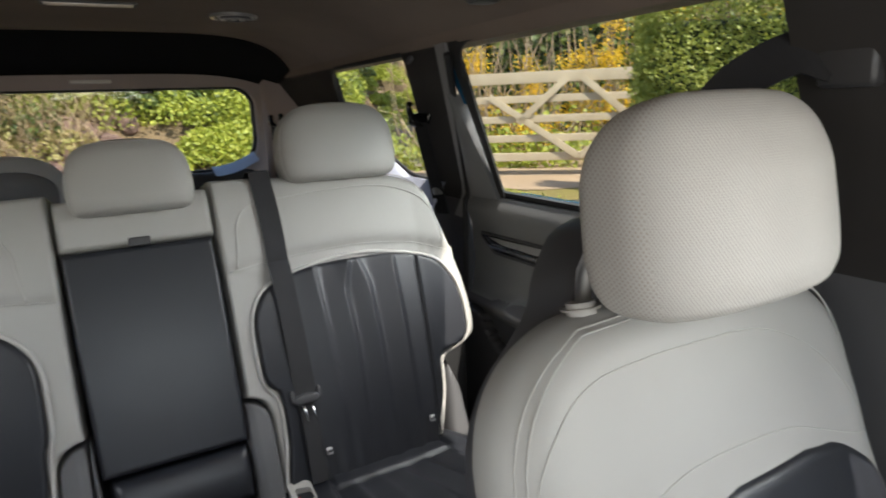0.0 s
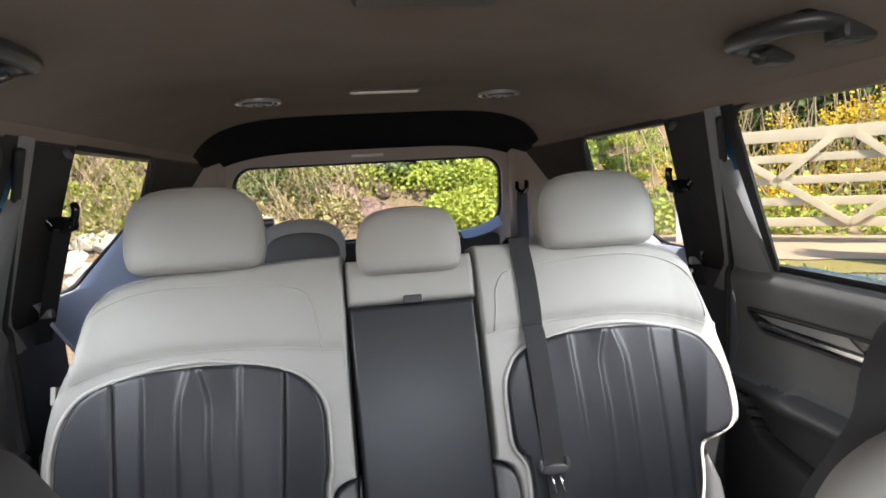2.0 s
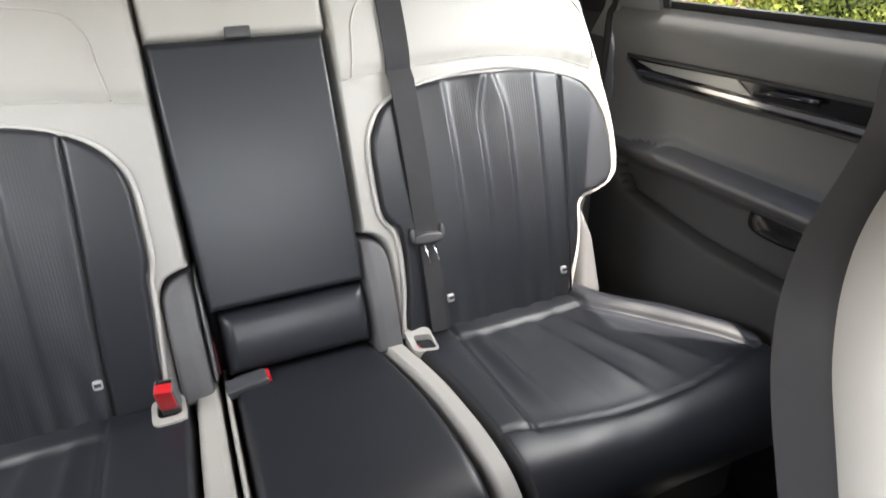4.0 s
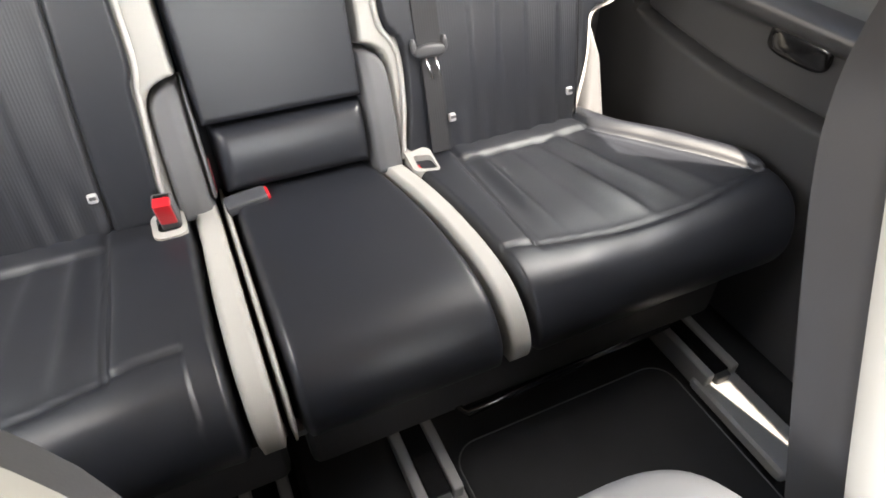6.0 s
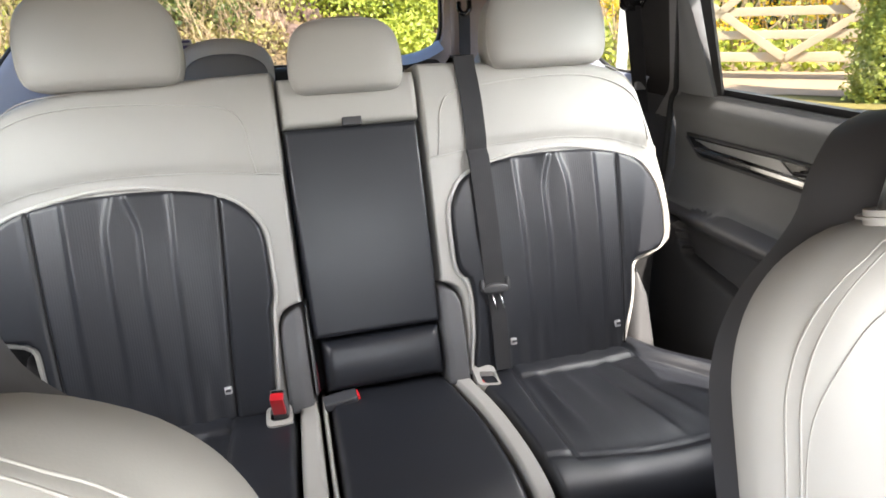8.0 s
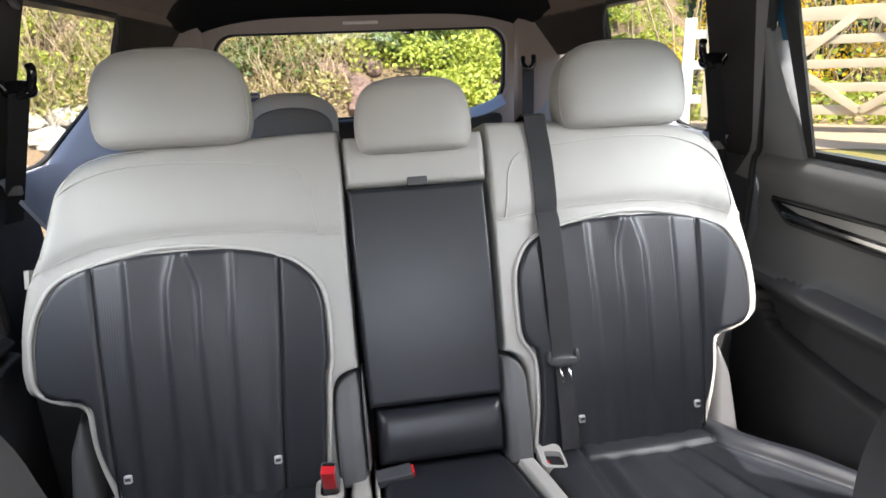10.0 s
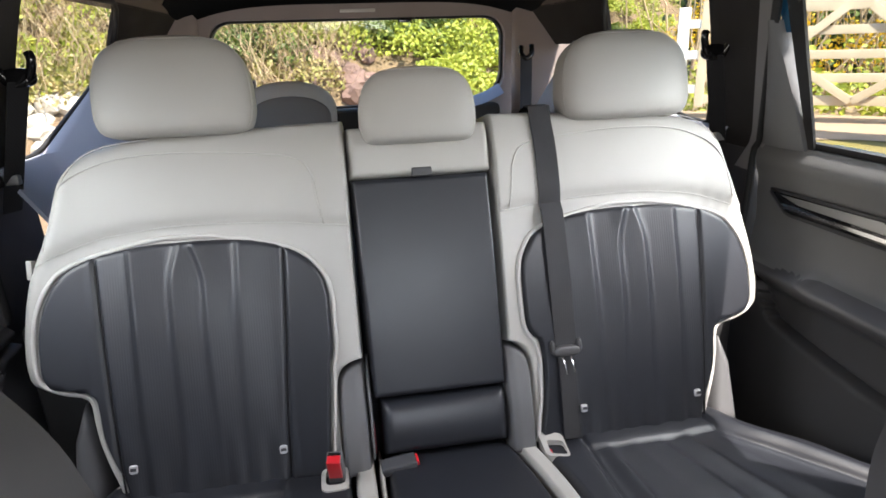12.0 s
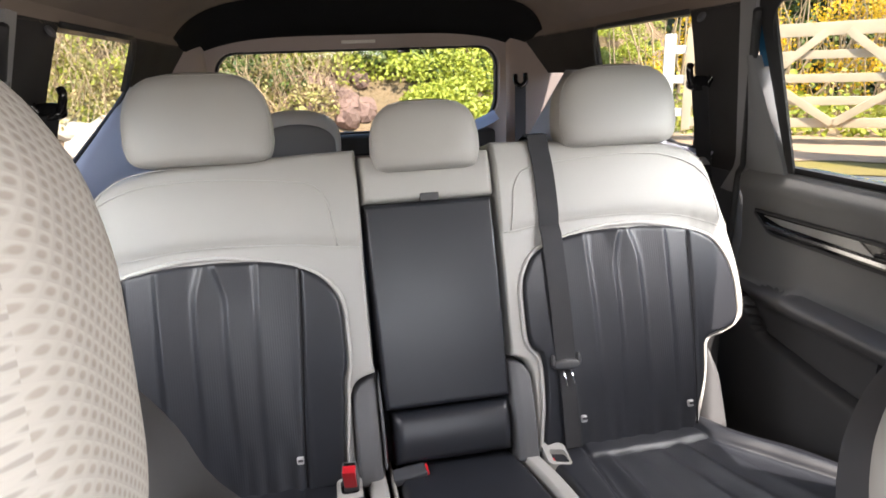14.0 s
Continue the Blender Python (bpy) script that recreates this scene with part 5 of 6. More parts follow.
roof_vent(-0.29)
roof_vent(0.29)
lamp_ = thing("roof_lamp", (0, 0.365, 1.317), "slim white reading lamp in the headliner", "lamp")
part("bezel", box("bezel", (-0.084, 0.343, 1.3190), (0.084, 0.387, 1.326), DARK, 0.002), lamp_)
part("lens", box("lens", (-0.077, 0.352, 1.3165), (0.077, 0.377, 1.324), LENS, 0.002), lamp_, "pale lamp lens")
for s in (-1, 1):
    g = thing("grab_handle", (s * 0.52, -0.27, 1.27), "black plastic grab handle on the roof rail", "grab handle", "grab handles")
    line = spline([(s * 0.548, -0.196, 1.276), (s * 0.525, -0.196, 1.282), (s * 0.496, -0.200, 1.284), (s * 0.470, -0.216, 1.284), (s * 0.460, -0.27, 1.282), (s * 0.468, -0.322, 1.283), (s * 0.494, -0.340, 1.284), (s * 0.525, -0.344, 1.282), (s * 0.550, -0.344, 1.274)], 6)
    part("grip", tube("grip", line, 0.0165, HANDLE, 16, flat=0.75), g)
    # a solid black box gives the shadow round the grip
    part("recess", box("recess", (s * 0.515 - 0.040, -0.352, 1.289), (s * 0.515 + 0.040, -0.188, 1.330), ROOF_SHADE, 0.010), g, "black box painted as the shaded hollow behind the grip")
    for y in (-0.199, -0.340):
        part("mount", box("mount", (s * 0.545 - 0.024, y - 0.021, 1.256), (s * 0.545 + 0.024, y + 0.021, 1.286), HANDLE, 0.010), g)
    part("coat_hook", tube("coat_hook", [(s * 0.520, -0.226, 1.272), (s * 0.500, -0.226, 1.262), (s * 0.488, -0.226, 1.268)], 0.006, HANDLE, 8), g, "small folded coat hook")
    b = thing("trim_button", (s * 0.618, 0.217, 1.203), "round grey airbag button on the pillar", "button", "pillar buttons")
    nrm = Matrix.Translation((s * 0.618, 0.217, 1.203)) @ pose(0, 0, 0, 0, s * -60, 0)
    part("cap", disc("cap", 0.011, 0.008, GREY, nrm, 20), b)
    # front belt, arched from the centre pillar
    fb = thing("front_belt", (s * 0.70, -0.66, 0.9), "black front seat belt on the centre pillar", "seat belt", "front belts")
    webbing("webbing", spline([(s * 0.655, -0.70, 1.13), (s * 0.640, -0.66, 1.14), (s * 0.61, -0.60, 1.10), (s * 0.585, -0.575, 1.02), (s * 0.58, -0.58, 0.90), (s * 0.62, -0.62, 0.70)], 6), fb, 0.026, Vector((s * -0.6, -0.3, 0.3)))
    part("anchor", box("anchor", (s * 0.665 - 0.02, -0.74, 1.10), (s * 0.665 + 0.02, -0.68, 1.16), DARK, 0.01), fb, "black belt anchor")
    # third-row side belt on the pillar
    sb = thing("side_belt", (s * 0.72, 0.30, 0.85), "black seat belt hanging on the pillar beside the seat", "seat belt", "side belts")
    webbing("webbing", [(s * (0.674 + 0.098 * (1.06 - z) / 0.2), 0.288 + 0.10 * (1.06 - z) / 0.2, z) for z in np.linspace(1.06, 0.80, 12)], sb, 0.018, Vector((s * -0.75, -0.65, -0.1)))
    body = pad("guide", (s * 0.676, 0.296, 1.066), 0.030, 0.017, 0.012, GLOSS, 2.6, 2.4, 2.6, 0.1, 16, 28)
    guide = part("guide", body, sb, "gloss black belt guide with two horns")
    for dx in (-1, 1):
        part("horn", tube("horn", spline([(s * 0.676 + dx * 0.018, 0.292, 1.064), (s * 0.676 + dx * 0.027, 0.288, 1.080), (s * 0.676 + dx * 0.031, 0.287, 1.098), (s * 0.676 + dx * 0.027, 0.290, 1.108)], 5), 0.008, GLOSS, 10), guide)
    part("bracket", box("bracket", (s * 0.768 - 0.014, 0.372, 0.862), (s * 0.768 + 0.014, 0.388, 0.882), STEEL, 0.004), sb, "steel belt bracket")
    hk = thing("bag_hook", (s * 0.60, 1.30, 1.05), "black plastic belt hook on the rear pillar", "hook", "belt hooks")
    part("hook", tube("hook", spline([(s * 0.575, 1.335, 1.085), (s * 0.570, 1.315, 1.06), (s * 0.585, 1.30, 1.045), (s * 0.605, 1.305, 1.06), (s * 0.61, 1.32, 1.09)], 5), 0.010, GLOSS, 8), hk)
    webbing("strap", [(s * 0.592, 1.325, z) for z in np.linspace(1.05, 0.80, 8)], hk, 0.022, Vector((0, -1, 0)))

oc = thing("overhead_console", (0, -0.48, 1.31), "dark overhead console on the headliner", "console")
part("housing", box("housing", (-0.080, -0.62, 1.300), (0.080, -0.358, 1.335), DARK, 0.012), oc)
stk = thing("window_sticker", (-0.447, 1.515, 0.963), "small violet and white sticker on the rear window", "sticker")
VIOLET = mat("violet_print", (0.10, 0.08, 0.18), 0.5, bump=0)
part("backing", box("backing", (-0.487, 1.512, 0.929), (-0.406, 1.514, 0.997), TAG, 0.0005), stk)
for z0, z1 in ((0.985, 0.993), (0.962, 0.976), (0.936, 0.951)):
    part("print_bar", box("print_bar", (-0.481, 1.509, z0), (-0.412, 1.511, z1), VIOLET, 0.0004), stk)

third = thing("rear_headrest", (-0.26, 1.0, 0.80), "grey folded third-row headrest behind the bench", "headrest")
part("cushion", pad("cushion", (-0.262, 1.0, 0.925), 0.142, 0.085, 0.055, mat("grey_leather", (0.52, 0.475, 0.43), 0.5, vary=0.05, grain=700, bump=0.1), 2.2, 5, 3, 0.2), third)
part("face_panel", pad("face_panel", (-0.258, 0.940, 0.905), 0.120, 0.066, 0.014, mat("dark_grey_leather", (0.20, 0.18, 0.165), 0.5, vary=0.05, grain=700, bump=0.1), 2.2, 5, 3, 0.2), third, "darker grey leather face panel")
part("seat_top", box("seat_top", (-0.52, 0.96, 0.60), (-0.05, 1.08, 0.84), DARK, 0.04), third, "dark seat top")

# floor mats
for x0, x1 in ((-0.555, -0.225), (0.125, 0.588)):
    mx, half = (x0 + x1) / 2, (x1 - x0) / 2
    mt = thing("floor_mat", (mx, -0.5, 0.0), "black carpet floor mat with stitched edge", "floor mat", "floor mats")
    part("mat", sheet("mat", rounded(half, 0.20, 0.05, 8), lambda a, b, d: Vector((mx + a, -0.535 + b, 0.012 - d)), 0.009, CARPET), mt)
    part("stitching", tube("stitching", [(mx + a, -0.535 + b, 0.0125) for a, b in rounded(half - 0.006, 0.194, 0.046, 8)], 0.0016, THREAD, 5, True), mt, "dark stitched edge")

# ---------------------------------------------------------------- outside
def smooth(a, b, t):
    t = min(1.0, max(0.0, (t - a) / (b - a)))
    return t * t * (3 - 2 * t)


def ground_z(x, y):
    """Road level round the car; a verge to one side that climbs to the gate; wooded banks behind and on the other side."""
    z = -0.42
    right = 0.70 * smooth(1.4, 3.0, x) + 0.35 * smooth(5.0, 9.0, x) + 1.8 * smooth(9, 25, x)
    back = 3.9 * smooth(4.2, 10.5, y - 0.10 * max(0, x) - 0.9 * max(0, x - 1.6)) + 3 * smooth(10, 30, y)
    left = 3.9 * smooth(3.4, 9.0, -x) + 3 * smooth(9, 30, -x)
    z += max(right, back, left)
    n = noise.noise(Vector((x * 0.6, y * 0.6, 0.3))) * 0.22 + noise.noise(Vector((x * 2.3, y * 2.3, 1.7))) * 0.10
    return z + n * (smooth(0.3, 1.4, max(back, left)) + 0.12 * smooth(0.1, 0.5, right))


def terrain(name, xs, ys, lift, material, zf=ground_z):
    verts = [(x, y, zf(x, y) + lift) for y in ys for x in xs]
    n = len(xs)
    faces = [(j * n + i, j * n + i + 1, (j + 1) * n + i + 1, (j + 1) * n + i) for j in range(len(ys) - 1) for i in range(n - 1)]
    return mesh(name, verts, faces, material)


GRASS = mat("verge_ground", (0.13, 0.13, 0.035), 0.95, tint=(0.20, 0.145, 0.085), vscale=1.1, grain=25, bump=0.9, dist=0.03, spec=0.1)
EARTH = mat("bank_earth", (0.24, 0.155, 0.105), 0.95, tint=(0.09, 0.075, 0.035), vscale=1.3, grain=14, bump=0.9, dist=0.06, spec=0.1)
MOSS = mat("mossy_ground", (0.16, 0.14, 0.03), 0.95, tint=(0.20, 0.15, 0.075), vscale=2.6, grain=40, bump=0.9, dist=0.02, spec=0.1)
DRIVE = mat("dusty_drive", (0.34, 0.25, 0.17), 0.95, tint=(0.25, 0.175, 0.115), vscale=1.6, grain=60, bump=0.7, dist=0.01, spec=0.1)
ASPHALT = mat("worn_asphalt", (0.13, 0.13, 0.125), 0.9, tint=(0.08, 0.08, 0.08), vscale=2.0, grain=120, bump=0.7, dist=0.008, spec=0.2)
near = list(np.linspace(-13, 13, 90))
far = [-900, -300, -120, -60, -35, -22, -17]
grid_x = far + near + [-f for f in reversed(far)]
ground = part("ground", terrain("ground", grid_x, grid_x, 0.0, EARTH), None)
tagged(ground, "earth and grass rising to wooded banks", "ground", kind="structure")
road = part("road", terrain("road", list(np.linspace(-2.6, 1.7, 20)), list(np.linspace(-30, 5.0, 60)), 0.02, ASPHALT), None)
tagged(road, "grey worn asphalt lane", "road", kind="structure")
verge = part("verge", terrain("verge", list(np.linspace(1.72, 3.1, 16)), list(np.linspace(-8, 4.4, 50)), 0.03, GRASS), None)
tagged(verge, "grassy verge with bare patches", "verge", kind="structure")
G0, G1 = Vector((3.36, 4.66, 0)), Vector((5.85, 2.62, 0))
gdir = (G1 - G0).normalized()


def strip(name, near_, far_, lift, material, label, category):
    """A strip of ground along the gate. near_, far_: how far it reaches before and behind the gate."""
    verts, nx, ny = [], 48, 14
    for j in range(ny + 1):
        for i in range(nx + 1):
            a = -2.6 + 8.6 * i / nx
            d = near_ + (far_ - near_) * j / ny + (0.16 * noise.noise(Vector((a * 1.7, j * 0.1, near_))) if j in (0, ny) else 0)
            p = G0 + gdir * a + Vector((-gdir.y, gdir.x, 0)) * d
            verts.append((p.x, p.y, ground_z(p.x, p.y) + lift))
    n = nx + 1
    ob = part(name, mesh(name, verts, [(j * n + i, j * n + i + 1, (j + 1) * n + i + 1, (j + 1) * n + i) for j in range(ny) for i in range(nx)], material), None)
    return tagged(ob, label, category, kind="structure")


strip("drive", -1.05, 1.6, 0.050, DRIVE, "pale dusty drive in front of the gate", "drive")
strip("moss_strip", -1.75, -0.95, 0.042, MOSS, "mossy edge between the drive and the lane", "verge")
strip("apron", -3.1, -1.65, 0.036, ASPHALT, "grey worn apron before the drive", "road")

rng = np.random.default_rng(7)


def leaves(name, centres, size, material, normal=None, spread=1.0, parent=None, long=1.6, curl=0.25):
    """Many small folded leaves, one mesh. centres: n x 3."""
    n = len(centres)
    d = rng.normal(size=(n, 3))
    if normal is not None:
        d = d * spread + np.asarray(normal)
    d /= np.linalg.norm(d, axis=1)[:, None]
    t = np.cross(d, rng.normal(size=(n, 3)))
    t /= np.linalg.norm(t, axis=1)[:, None] + 1e-9
    b = np.cross(d, t)
    k = size * rng.uniform(0.6, 1.35, n)[:, None]
    p = np.asarray(centres)
    v = np.empty((n, 6, 3))
    v[:, 0] = p - t * k * long * 0.5
    v[:, 1] = p + b * k * 0.5 + d * k * curl - t * k * 0.1
    v[:, 2] = p + t * k * long * 0.5
    v[:, 3] = p - b * k * 0.5 + d * k * curl - t * k * 0.1
    v[:, 4] = p + t * k * long * 0.22 + d * k * 0.04
    v[:, 5] = p - t * k * long * 0.3 + d * k * 0.04
    idx = np.arange(n)[:, None] * 6
    f = np.concatenate([idx + (0, 5, 1), idx + (5, 4, 1), idx + (4, 2, 1), idx + (0, 3, 5), idx + (5, 3, 4), idx + (4, 3, 2)], axis=1).reshape(-1, 3)
    me = bpy.data.meshes.new(name)
    me.vertices.add(n * 6)
    me.vertices.foreach_set("co", v.reshape(-1))
    me.loops.add(len(f) * 3)
    me.loops.foreach_set("vertex_index", f.reshape(-1).astype(np.int32))
    me.polygons.add(len(f))
    me.polygons.foreach_set("loop_start", np.arange(0, len(f) * 3, 3, dtype=np.int32))
    me.update(calc_edges=True)
    me.materials.append(material)
    return part(name, me, parent)


def stems(name, roots, tips, radius, material, parent=None, bend=0.12):
    """Many thin bent twigs, one mesh."""
    verts, faces = [], []
    for a, b in zip(roots, tips):
        a, b = Vector(a), Vector(b)
        mid = (a + b) / 2 + Vector(rng.normal(size=3)) * (b - a).length * bend
        r = radius * rng.uniform(0.6, 1.5)
        base = len(verts)
        for p, q in ((a, 1.0), (mid, 0.75), (b, 0.3)):
            for k in range(3):
                w = 2.094 * k
                verts.append((p.x + r * q * math.cos(w), p.y + r * q * math.sin(w), p.z))
        for i in range(2):
            for k in range(3):
                faces.append((base + i * 3 + k, base + i * 3 + (k + 1) % 3, base + i * 3 + 3 + (k + 1) % 3, base + i * 3 + 3 + k))
    return part(name, mesh(name, verts, faces, material), parent)


LEAF = leafy("ivy_leaf", (0.22, 0.28, 0.025), (0.42, 0.43, 0.06))
LEAF_DARK = leafy("dark_leaf", (0.06, 0.10, 0.022), (0.15, 0.19, 0.04))
LEAF_DRY = leafy("dry_leaf", (0.46, 0.35, 0.16), (0.28, 0.28, 0.07))
LEAF_HEDGE = leafy("hedge_leaf", (0.25, 0.30, 0.045), (0.42, 0.42, 0.09), 0.42)
FLOWER = leafy("yellow_blossom", (0.72, 0.43, 0.01), (0.80, 0.56, 0.02))
TWIG = mat("dry_twig", (0.46, 0.35, 0.21), 0.9, bump=0, per=(0.28, 0.19, 0.11))
STONE = mat("pale_rubble", (0.52, 0.47, 0.40), 0.9, tint=(0.30, 0.25, 0.19), vscale=5, grain=40, bump=0.8, dist=0.02)
ROCK = mat("reddish_rock", (0.23, 0.135, 0.11), 0.9, tint=(0.08, 0.055, 0.042), vscale=3, grain=20, bump=0.9, dist=0.03)


def on_bank(az, el, eye=(-0.1, -1.0, 1.1)):
    """Where a line of sight from inside the car meets the ground, by compass angle and height angle."""
    d = Vector((math.sin(radians(az)) * math.cos(radians(el)), math.cos(radians(az)) * math.cos(radians(el)), math.sin(radians(el))))
    p = Vector(eye)
    for k in range(400):
        p += d * 0.06
        if k > 30 and p.z < ground_z(p.x, p.y):
            return p
    return p


# bank behind the car: undergrowth, ivy, dry brush, rock and rubble
def strew(n, az0, az1, el0, el1, lift):
    out = []
    while len(out) < n:
        p = on_bank(rng.uniform(az0, az1), rng.uniform(el0, el1))
        out.append((p.x, p.y - abs(rng.normal()) * lift, p.z + abs(rng.normal()) * lift))
    return np.array(out)


def grow(n, az0, az1, el0, el1, size, lumps):
    """Bush points: lumps seated on the bank."""
    seats = strew(lumps, az0, az1, el0, el1, 0.05)
    which = rng.integers(0, lumps, n)
    d = rng.normal(size=(n, 3))
    d /= np.linalg.norm(d, axis=1)[:, None]
    d[:, 2] = np.abs(d[:, 2]) * 1.1 - 0.2
    r = rng.uniform(0.5, 1.0, lumps)[which] * size * rng.uniform(0.6, 1.05, n)
    return seats[which] + d * r[:, None]


ivy = thing("ivy_bush", tuple(on_bank(9, -5)), "bright green sunlit ivy bush on the bank", "bush", kind="stuff")
leaves("leaves", grow(64000, 6.0, 30, -5, 5.5, 0.40, 120), 0.034, LEAF, (0, -0.6, 0.6), 0.9, ivy)
under = thing("undergrowth", tuple(on_bank(0, 2)), "dark green undergrowth on the bank", "undergrowth", kind="stuff")
leaves("leaves", grow(24000, -16, 24, -1.5, 7, 0.40, 70), 0.042, LEAF_DARK, (0, -0.5, 0.6), 0.9, under)
leaves("lighter_leaves", grow(14000, -30, 3, -1, 5, 0.35, 46), 0.036, LEAF, (0, -0.5, 0.6), 0.9, under)
leaves("bank_leaves", grow(20000, 15, 34, -2, 9, 0.45, 70), 0.042, LEAF_HEDGE, (0, -0.5, 0.6), 0.9, under)
leaves("middle_leaves", grow(20000, -3, 8, 0.2, 6, 0.38, 56), 0.034, LEAF_HEDGE, (0, -0.5, 0.6), 0.9, under)
brush = thing("dry_brush", tuple(on_bank(-14, 2)), "tangle of dry brown and yellow stems on the bank", "brush", kind="stuff")
seats = strew(2600, -34, 2, -4, 7, 0.1)
stems("twigs", seats, seats + rng.normal(size=seats.shape) * (0.28, 0.22, 0.2) + (0.05, -0.1, 0.38), 0.0055, TWIG, brush)
leaves("dry_leaves", grow(16000, -34, 1, -4, 7, 0.38, 70), 0.034, LEAF_DRY, (0, -0.4, 0.6), 0.9, brush)
low = thing("low_plants", tuple(on_bank(-22, -1)), "fresh green plants at the foot of the dry brush", "plants", kind="stuff")
leaves("leaves", grow(12000, -34, -15, -3.2, 0.8, 0.30, 34), 0.036, LEAF, (0, -0.5, 0.7), 0.9, low)


def boulder(name, p, size, material, parent, seed):
    bm = bmesh.new()
    bmesh.ops.create_icosphere(bm, subdivisions=2, radius=1)
    for v in bm.verts:
        k = 1 + 0.35 * noise.noise(v.co * 1.3 + Vector((seed * 3.1, 0, 0))) + 0.12 * noise.noise(v.co * 4 + Vector((0, seed, 0)))
        v.co = Vector((v.co.x * size[0], v.co.y * size[1], v.co.z * size[2])) * k
    bm.transform(Matrix.Translation(p) @ pose(0, 0, 0, 0, 0, seed * 57))
    me = bpy.data.meshes.new(name)
    bm.to_mesh(me)
    bm.free()
    me.materials.append(material)
    return part(name, me, parent)


rubble = thing("rubble_wall", tuple(on_bank(-22, -5)), "pale tumbled stone rubble along the bank foot", "stone wall")
for k in range(90):
    p = on_bank(rng.uniform(-34, -3.5), rng.uniform(-7.5, -2.6))
    boulder("stone", p, (rng.uniform(0.12, 0.30), rng.uniform(0.1, 0.2), rng.uniform(0.08, 0.17)), STONE, rubble, k)
outcrop = thing("rock_outcrop", tuple(on_bank(-1, -2)), "reddish rock and bare roots showing in the bank", "rock")
for k in range(18):
    p = on_bank(rng.uniform(-5, 3.5), rng.uniform(-4.5, 0.3))
    boulder("rock", p, (rng.uniform(0.14, 0.30), rng.uniform(0.12, 0.2), rng.uniform(0.12, 0.22)), ROCK, outcrop, k + 200)

# field gate
GATE_WOOD = mat("pale_weathered_wood", (0.52, 0.43, 0.30), 0.75, tint=(0.37, 0.29, 0.185), vscale=7, grain=90, bump=0.4, dist=0.003)
POST_WOOD = mat("white_painted_wood", (0.58, 0.57, 0.52), 0.6, vary=0.05, vscale=9, grain=90, bump=0.3, dist=0.002)
gang = math.degrees(math.atan2(gdir.y, gdir.x))
GZ = 0.42
gate = thing("field_gate", (G0.x, G0.y, GZ), "pale wooden five-bar field gate with diagonal braces, closed", "gate")
gm = pose(G0.x, G0.y, GZ, 0, 0, gang)
LONG = (G1 - G0).length
for k, (z, h) in enumerate(((0.90, 0.115), (0.685, 0.075), (0.48, 0.075), (0.28, 0.075), (0.085, 0.085))):
    part("rail", box("rail", (0.05, -0.02, z - h / 2 + 0.02), (LONG, 0.02, z + h / 2 + 0.02), GATE_WOOD, 0.004, gm), gate)


def bar(x0, z0, x1, z1, w=0.07, y=-0.034):
    d = Vector((x1 - x0, 0, z1 - z0))
    a = math.degrees(math.atan2(d.z, d.x))
    return box("brace", (0, -0.014, -w / 2), (d.length, 0.014, w / 2), GATE_WOOD, 0.003, gm @ pose(x0, y, z0, 0, -a, 0))


for x0, z0, x1, z1 in ((0.40, 0.74, 1.33, 0.10), (1.33, 0.10, 2.26, 0.74), (0.70, 0.46, 1.20, 0.90), (1.36, 0.90, 1.88, 0.46)):
    part("brace", bar(x0, z0, x1, z1), gate)
for x in (0.08, LONG - 0.05):
    part("stile", box("stile", (x - 0.04, -0.03, 0.03), (x + 0.04, 0.03, 1.0), GATE_WOOD, 0.004, gm), gate)
post_ = thing("gate_post", (G0.x - 0.12, G0.y + 0.1, GZ - 0.5), "white painted wooden gate post", "post")
part("shaft", box("shaft", (-0.165, -0.05, -0.5), (-0.065, 0.05, 0.95), POST_WOOD, 0.012, gm), post_)
for k, z in enumerate((0.80, 0.52, 0.2)):
    part("rail_end", box("rail_end", (-0.075, -0.02, z - 0.04), (0.06, 0.02, z + 0.04), POST_WOOD, 0.004, gm), post_)

# clipped hedge beside the gate
hedge = thing("hedge", (4.6, 1.2, 0.1), "tall clipped green hedge beside the gate", "hedge", kind="stuff")
HM = pose(3.83, 2.46, 0, 0, 0, -50)
n = 95000
hu = rng.uniform(0, 6.5, n) ** 1.0
hz = rng.uniform(-0.2, 1.80, n) + 0.12 * np.sin(hu * 2.1)
hw_ = np.array([-0.12 * noise.noise(Vector((0, u * 2.2, z * 2.2))) - 0.06 * noise.noise(Vector((3, u * 6, z * 6))) for u, z in zip(hu, hz)]) + np.abs(rng.normal(size=n)) * 0.05
end = rng.integers(0, 9, n) == 0
hw_[end] = rng.uniform(0, 0.45, end.sum())
hu[end] = rng.normal(size=end.sum()) * 0.05
pts = np.array([tuple(HM @ Vector((u, w, z))) for u, w, z in zip(hu, hw_, hz)])
leaves("leaves", pts, 0.021, LEAF_HEDGE, (-0.7, -0.5, 0.3), 0.9, hedge)
# solid core, coloured dark as the shade seen between the leaves
part("shade_core", box("shade_core", (0.06, 0.10, -0.3), (6.6, 0.45, 1.66), mat("hedge_shade", (0.03, 0.04, 0.012), 0.95, bump=0.9, grain=18, dist=0.05), 0.08, HM), hedge, "dark solid core painted as the shade inside the hedge")

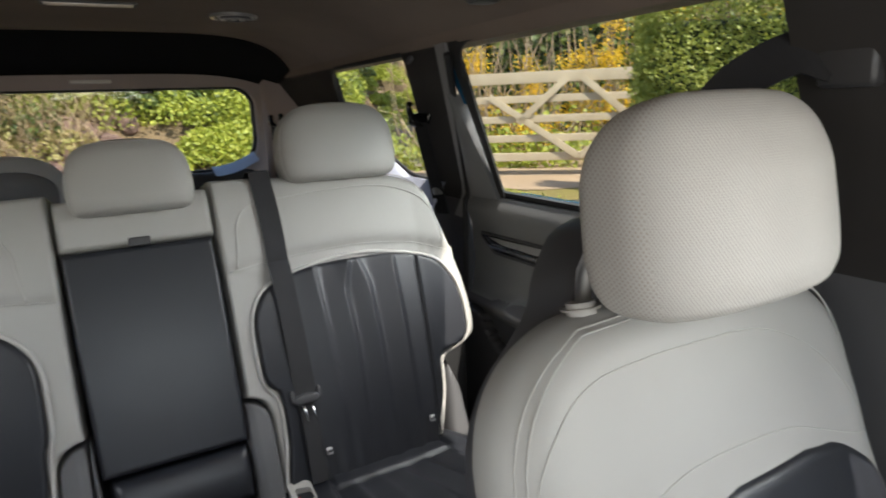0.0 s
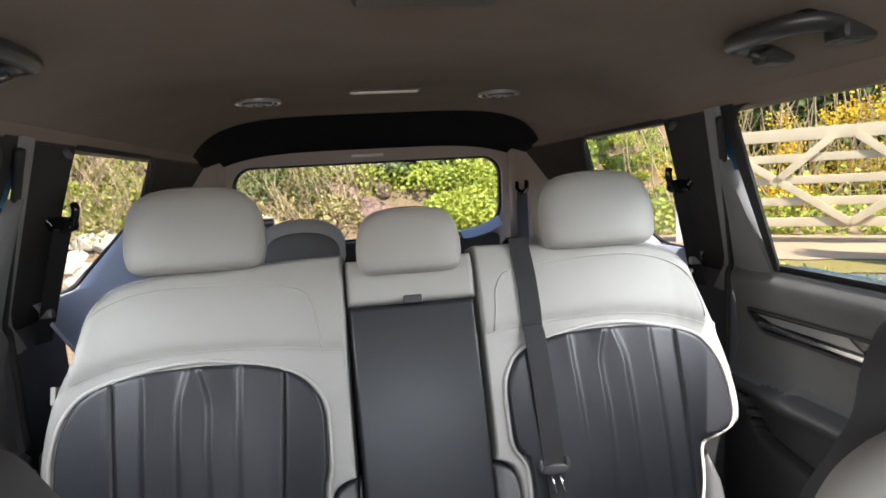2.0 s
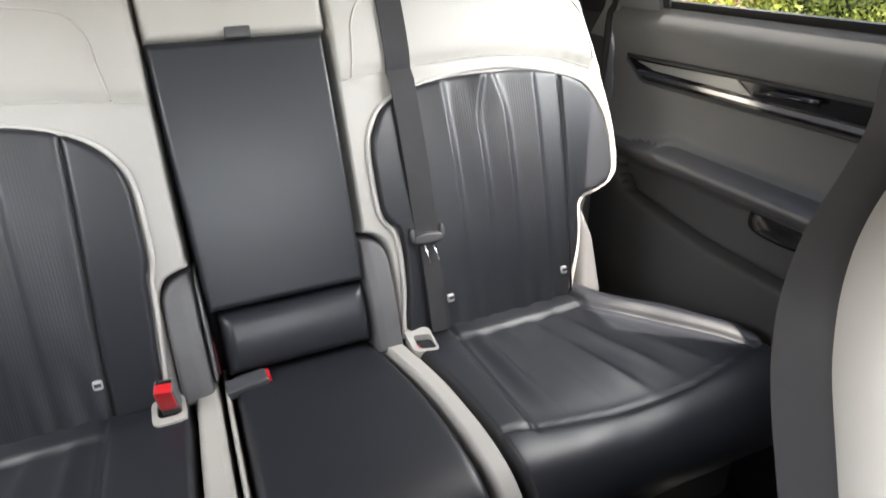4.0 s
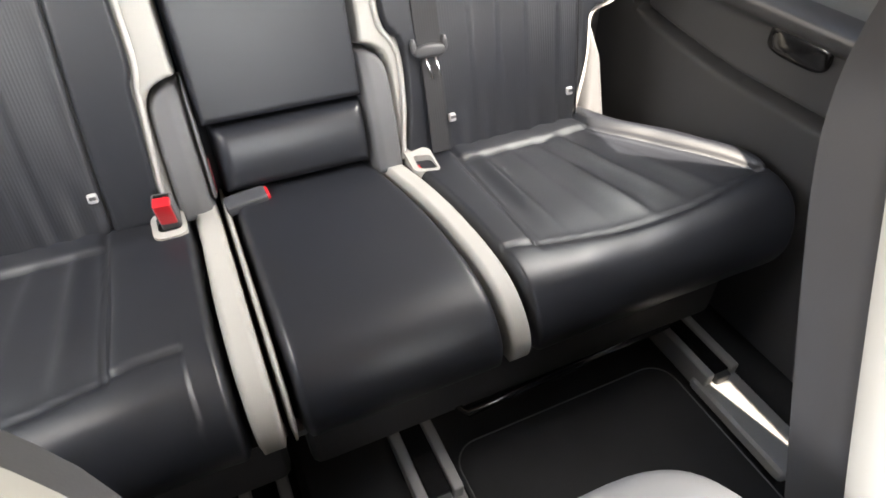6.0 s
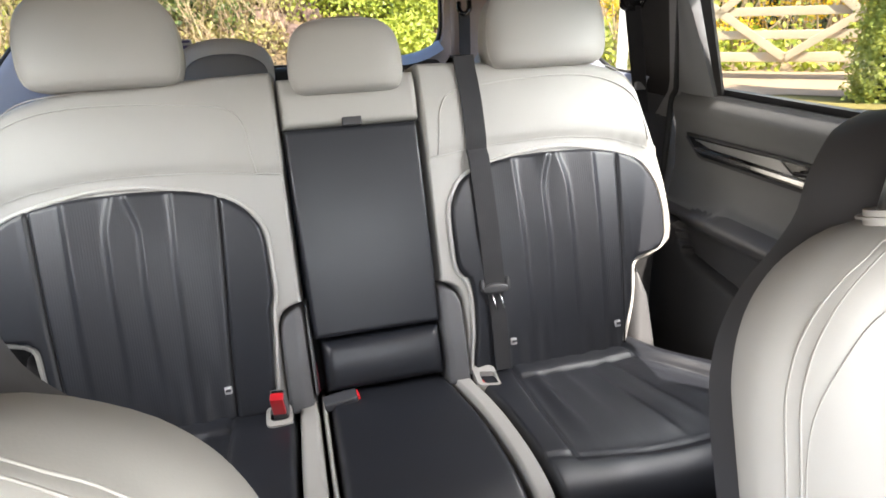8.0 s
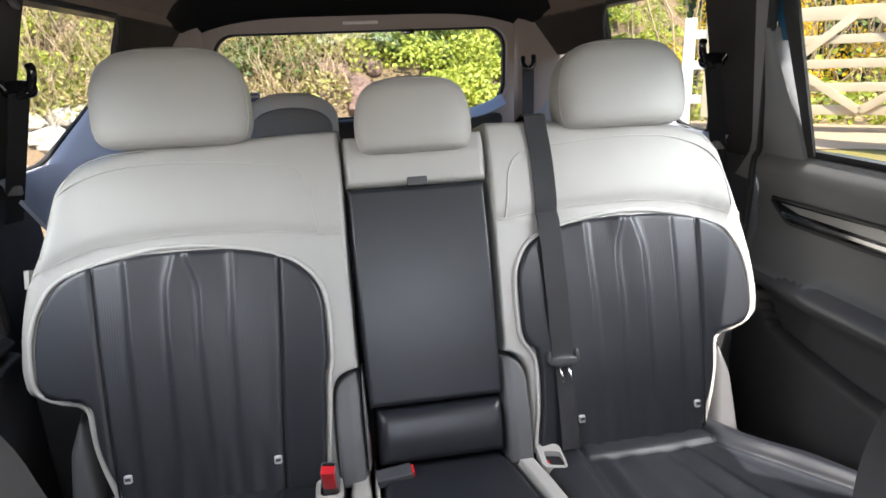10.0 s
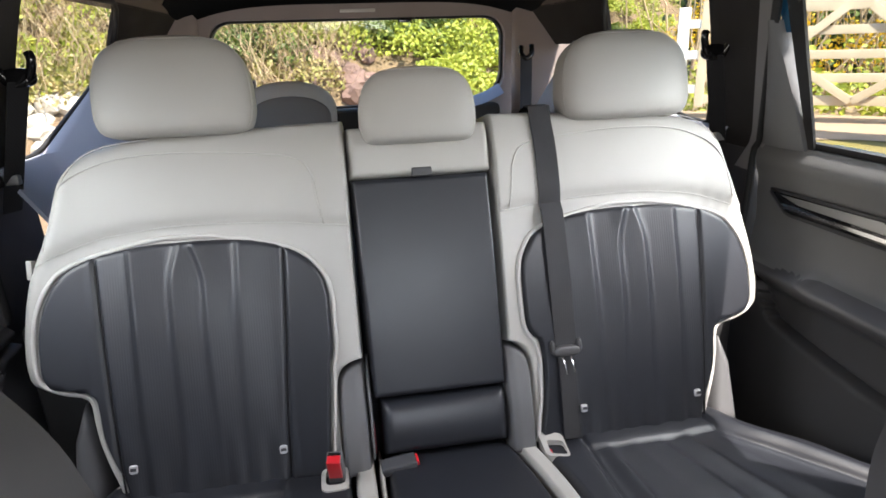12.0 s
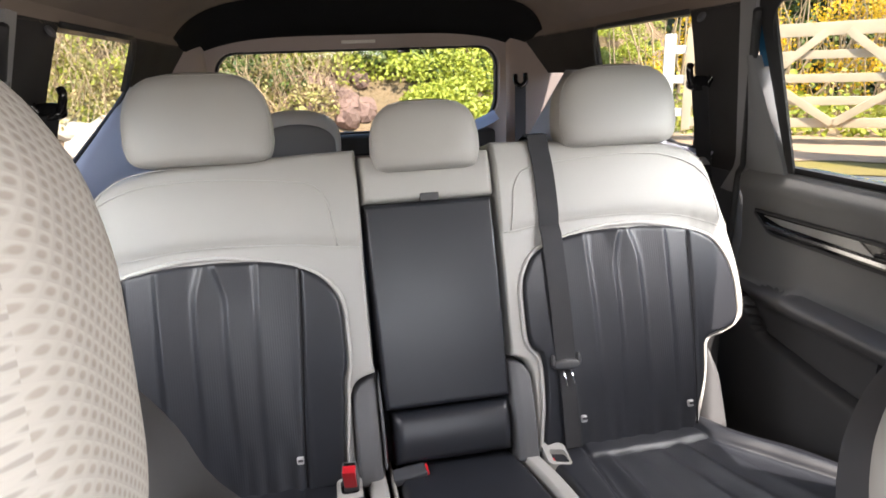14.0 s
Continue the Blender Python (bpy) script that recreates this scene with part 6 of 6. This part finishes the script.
# yellow shrub and growth behind the gate
shrub = thing("flowering_shrub", (4.6, 5.6, 0.4), "yellow flowering shrub with brown stems behind the gate", "shrub", kind="stuff")
base = np.stack([rng.uniform(3.9, 8.5, 260), rng.uniform(0, 1, 260), np.zeros(260)], 1)
base[:, 1] = 5.6 - 0.65 * (base[:, 0] - 4.2) + base[:, 1] * 1.3
base[:, 2] = [ground_z(x, y) for x, y, _ in base]
tips = base + np.stack([rng.normal(size=260) * 0.4, rng.normal(size=260) * 0.3, rng.uniform(0.9, 2.4, 260)], 1)
stems("stems", base, tips, 0.014, TWIG, shrub, 0.08)
pick = rng.integers(0, 260, 900)
along = rng.uniform(0.25, 1.0, 900)[:, None]
keep = np.array([noise.noise(Vector((b[0] * 1.1, b[1] * 1.1, a * 2.5))) > 0.22 for b, a in zip(base[pick], along[:, 0])])
knots = (base[pick] * (1 - along) + tips[pick] * along)[keep]
knots = knots[rng.choice(len(knots), 75, replace=False)]
fl = knots[rng.integers(0, len(knots), 17000)] + rng.normal(size=(17000, 3)) * (0.10, 0.10, 0.10)
leaves("blossom", fl, 0.022, FLOWER, (-0.4, -0.6, 0.4), 1.0, shrub)
back_green = thing("woodland_edge", (6.0, 8.0, 0.6), "dark green woodland edge behind the gate", "woodland", kind="stuff")
n = 16000
bx_ = rng.uniform(5.2, 13, n)
by_ = 8.2 - 0.6 * (bx_ - 4) + rng.normal(size=n) * 0.6
bz_ = rng.uniform(0.3, 5.0, n)
leaves("leaves", np.stack([bx_, by_, bz_], 1), 0.085, LEAF_DARK, (-0.4, -0.6, 0.4), 0.9, back_green)
low_x = rng.uniform(2.8, 8, 4200)
low_y = 5.2 - 0.80 * (low_x - 3.6) + np.abs(rng.normal(size=4200)) * 0.5
leaves("low_leaves", np.array([(x, y, ground_z(x, y) + abs(rng.normal()) * 0.28) for x, y in zip(low_x, low_y)]), 0.05, LEAF, (-0.3, -0.5, 0.6), 0.9, back_green)
# upright sheet whose dark colour stands for the shade deep among the trees
part("shade_backdrop", patch("shade_backdrop", [(-0.4, 0), (14, 0), (14, 1), (-0.4, 1)], lambda a, b, d: Vector((6 + a, 9.4 - 0.6 * (a + 2) + d, 0.2 + 6 * b)), 0.3, mat("woodland_shade", (0.03, 0.04, 0.015), 0.95, bump=0.9, grain=5, dist=0.2), 12, 6), back_green, "dark backdrop sheet painted as the woodland's shaded depth")
tuft_x, tuft_y = rng.uniform(1.8, 3.4, 5200), rng.uniform(-3, 4.4, 5200)
tufts = thing("grass_tufts", (2.6, 1.0, 0.0), "short yellow-green grass along the verge", "grass", kind="stuff")
leaves("blades", np.array([(x, y, ground_z(x, y) + 0.03) for x, y in zip(tuft_x, tuft_y)]), 0.02, LEAF_DRY, (0, 0, 0.2), 1.0, tufts, 2.4)
leaves("green_blades", np.array([(x, y, ground_z(x, y) + 0.05) for x, y in zip(rng.uniform(1.8, 3.2, 1500), rng.uniform(-3, 4.4, 1500))]), 0.02, LEAF, (0, 0, 0.2), 1.0, tufts, 2.4)
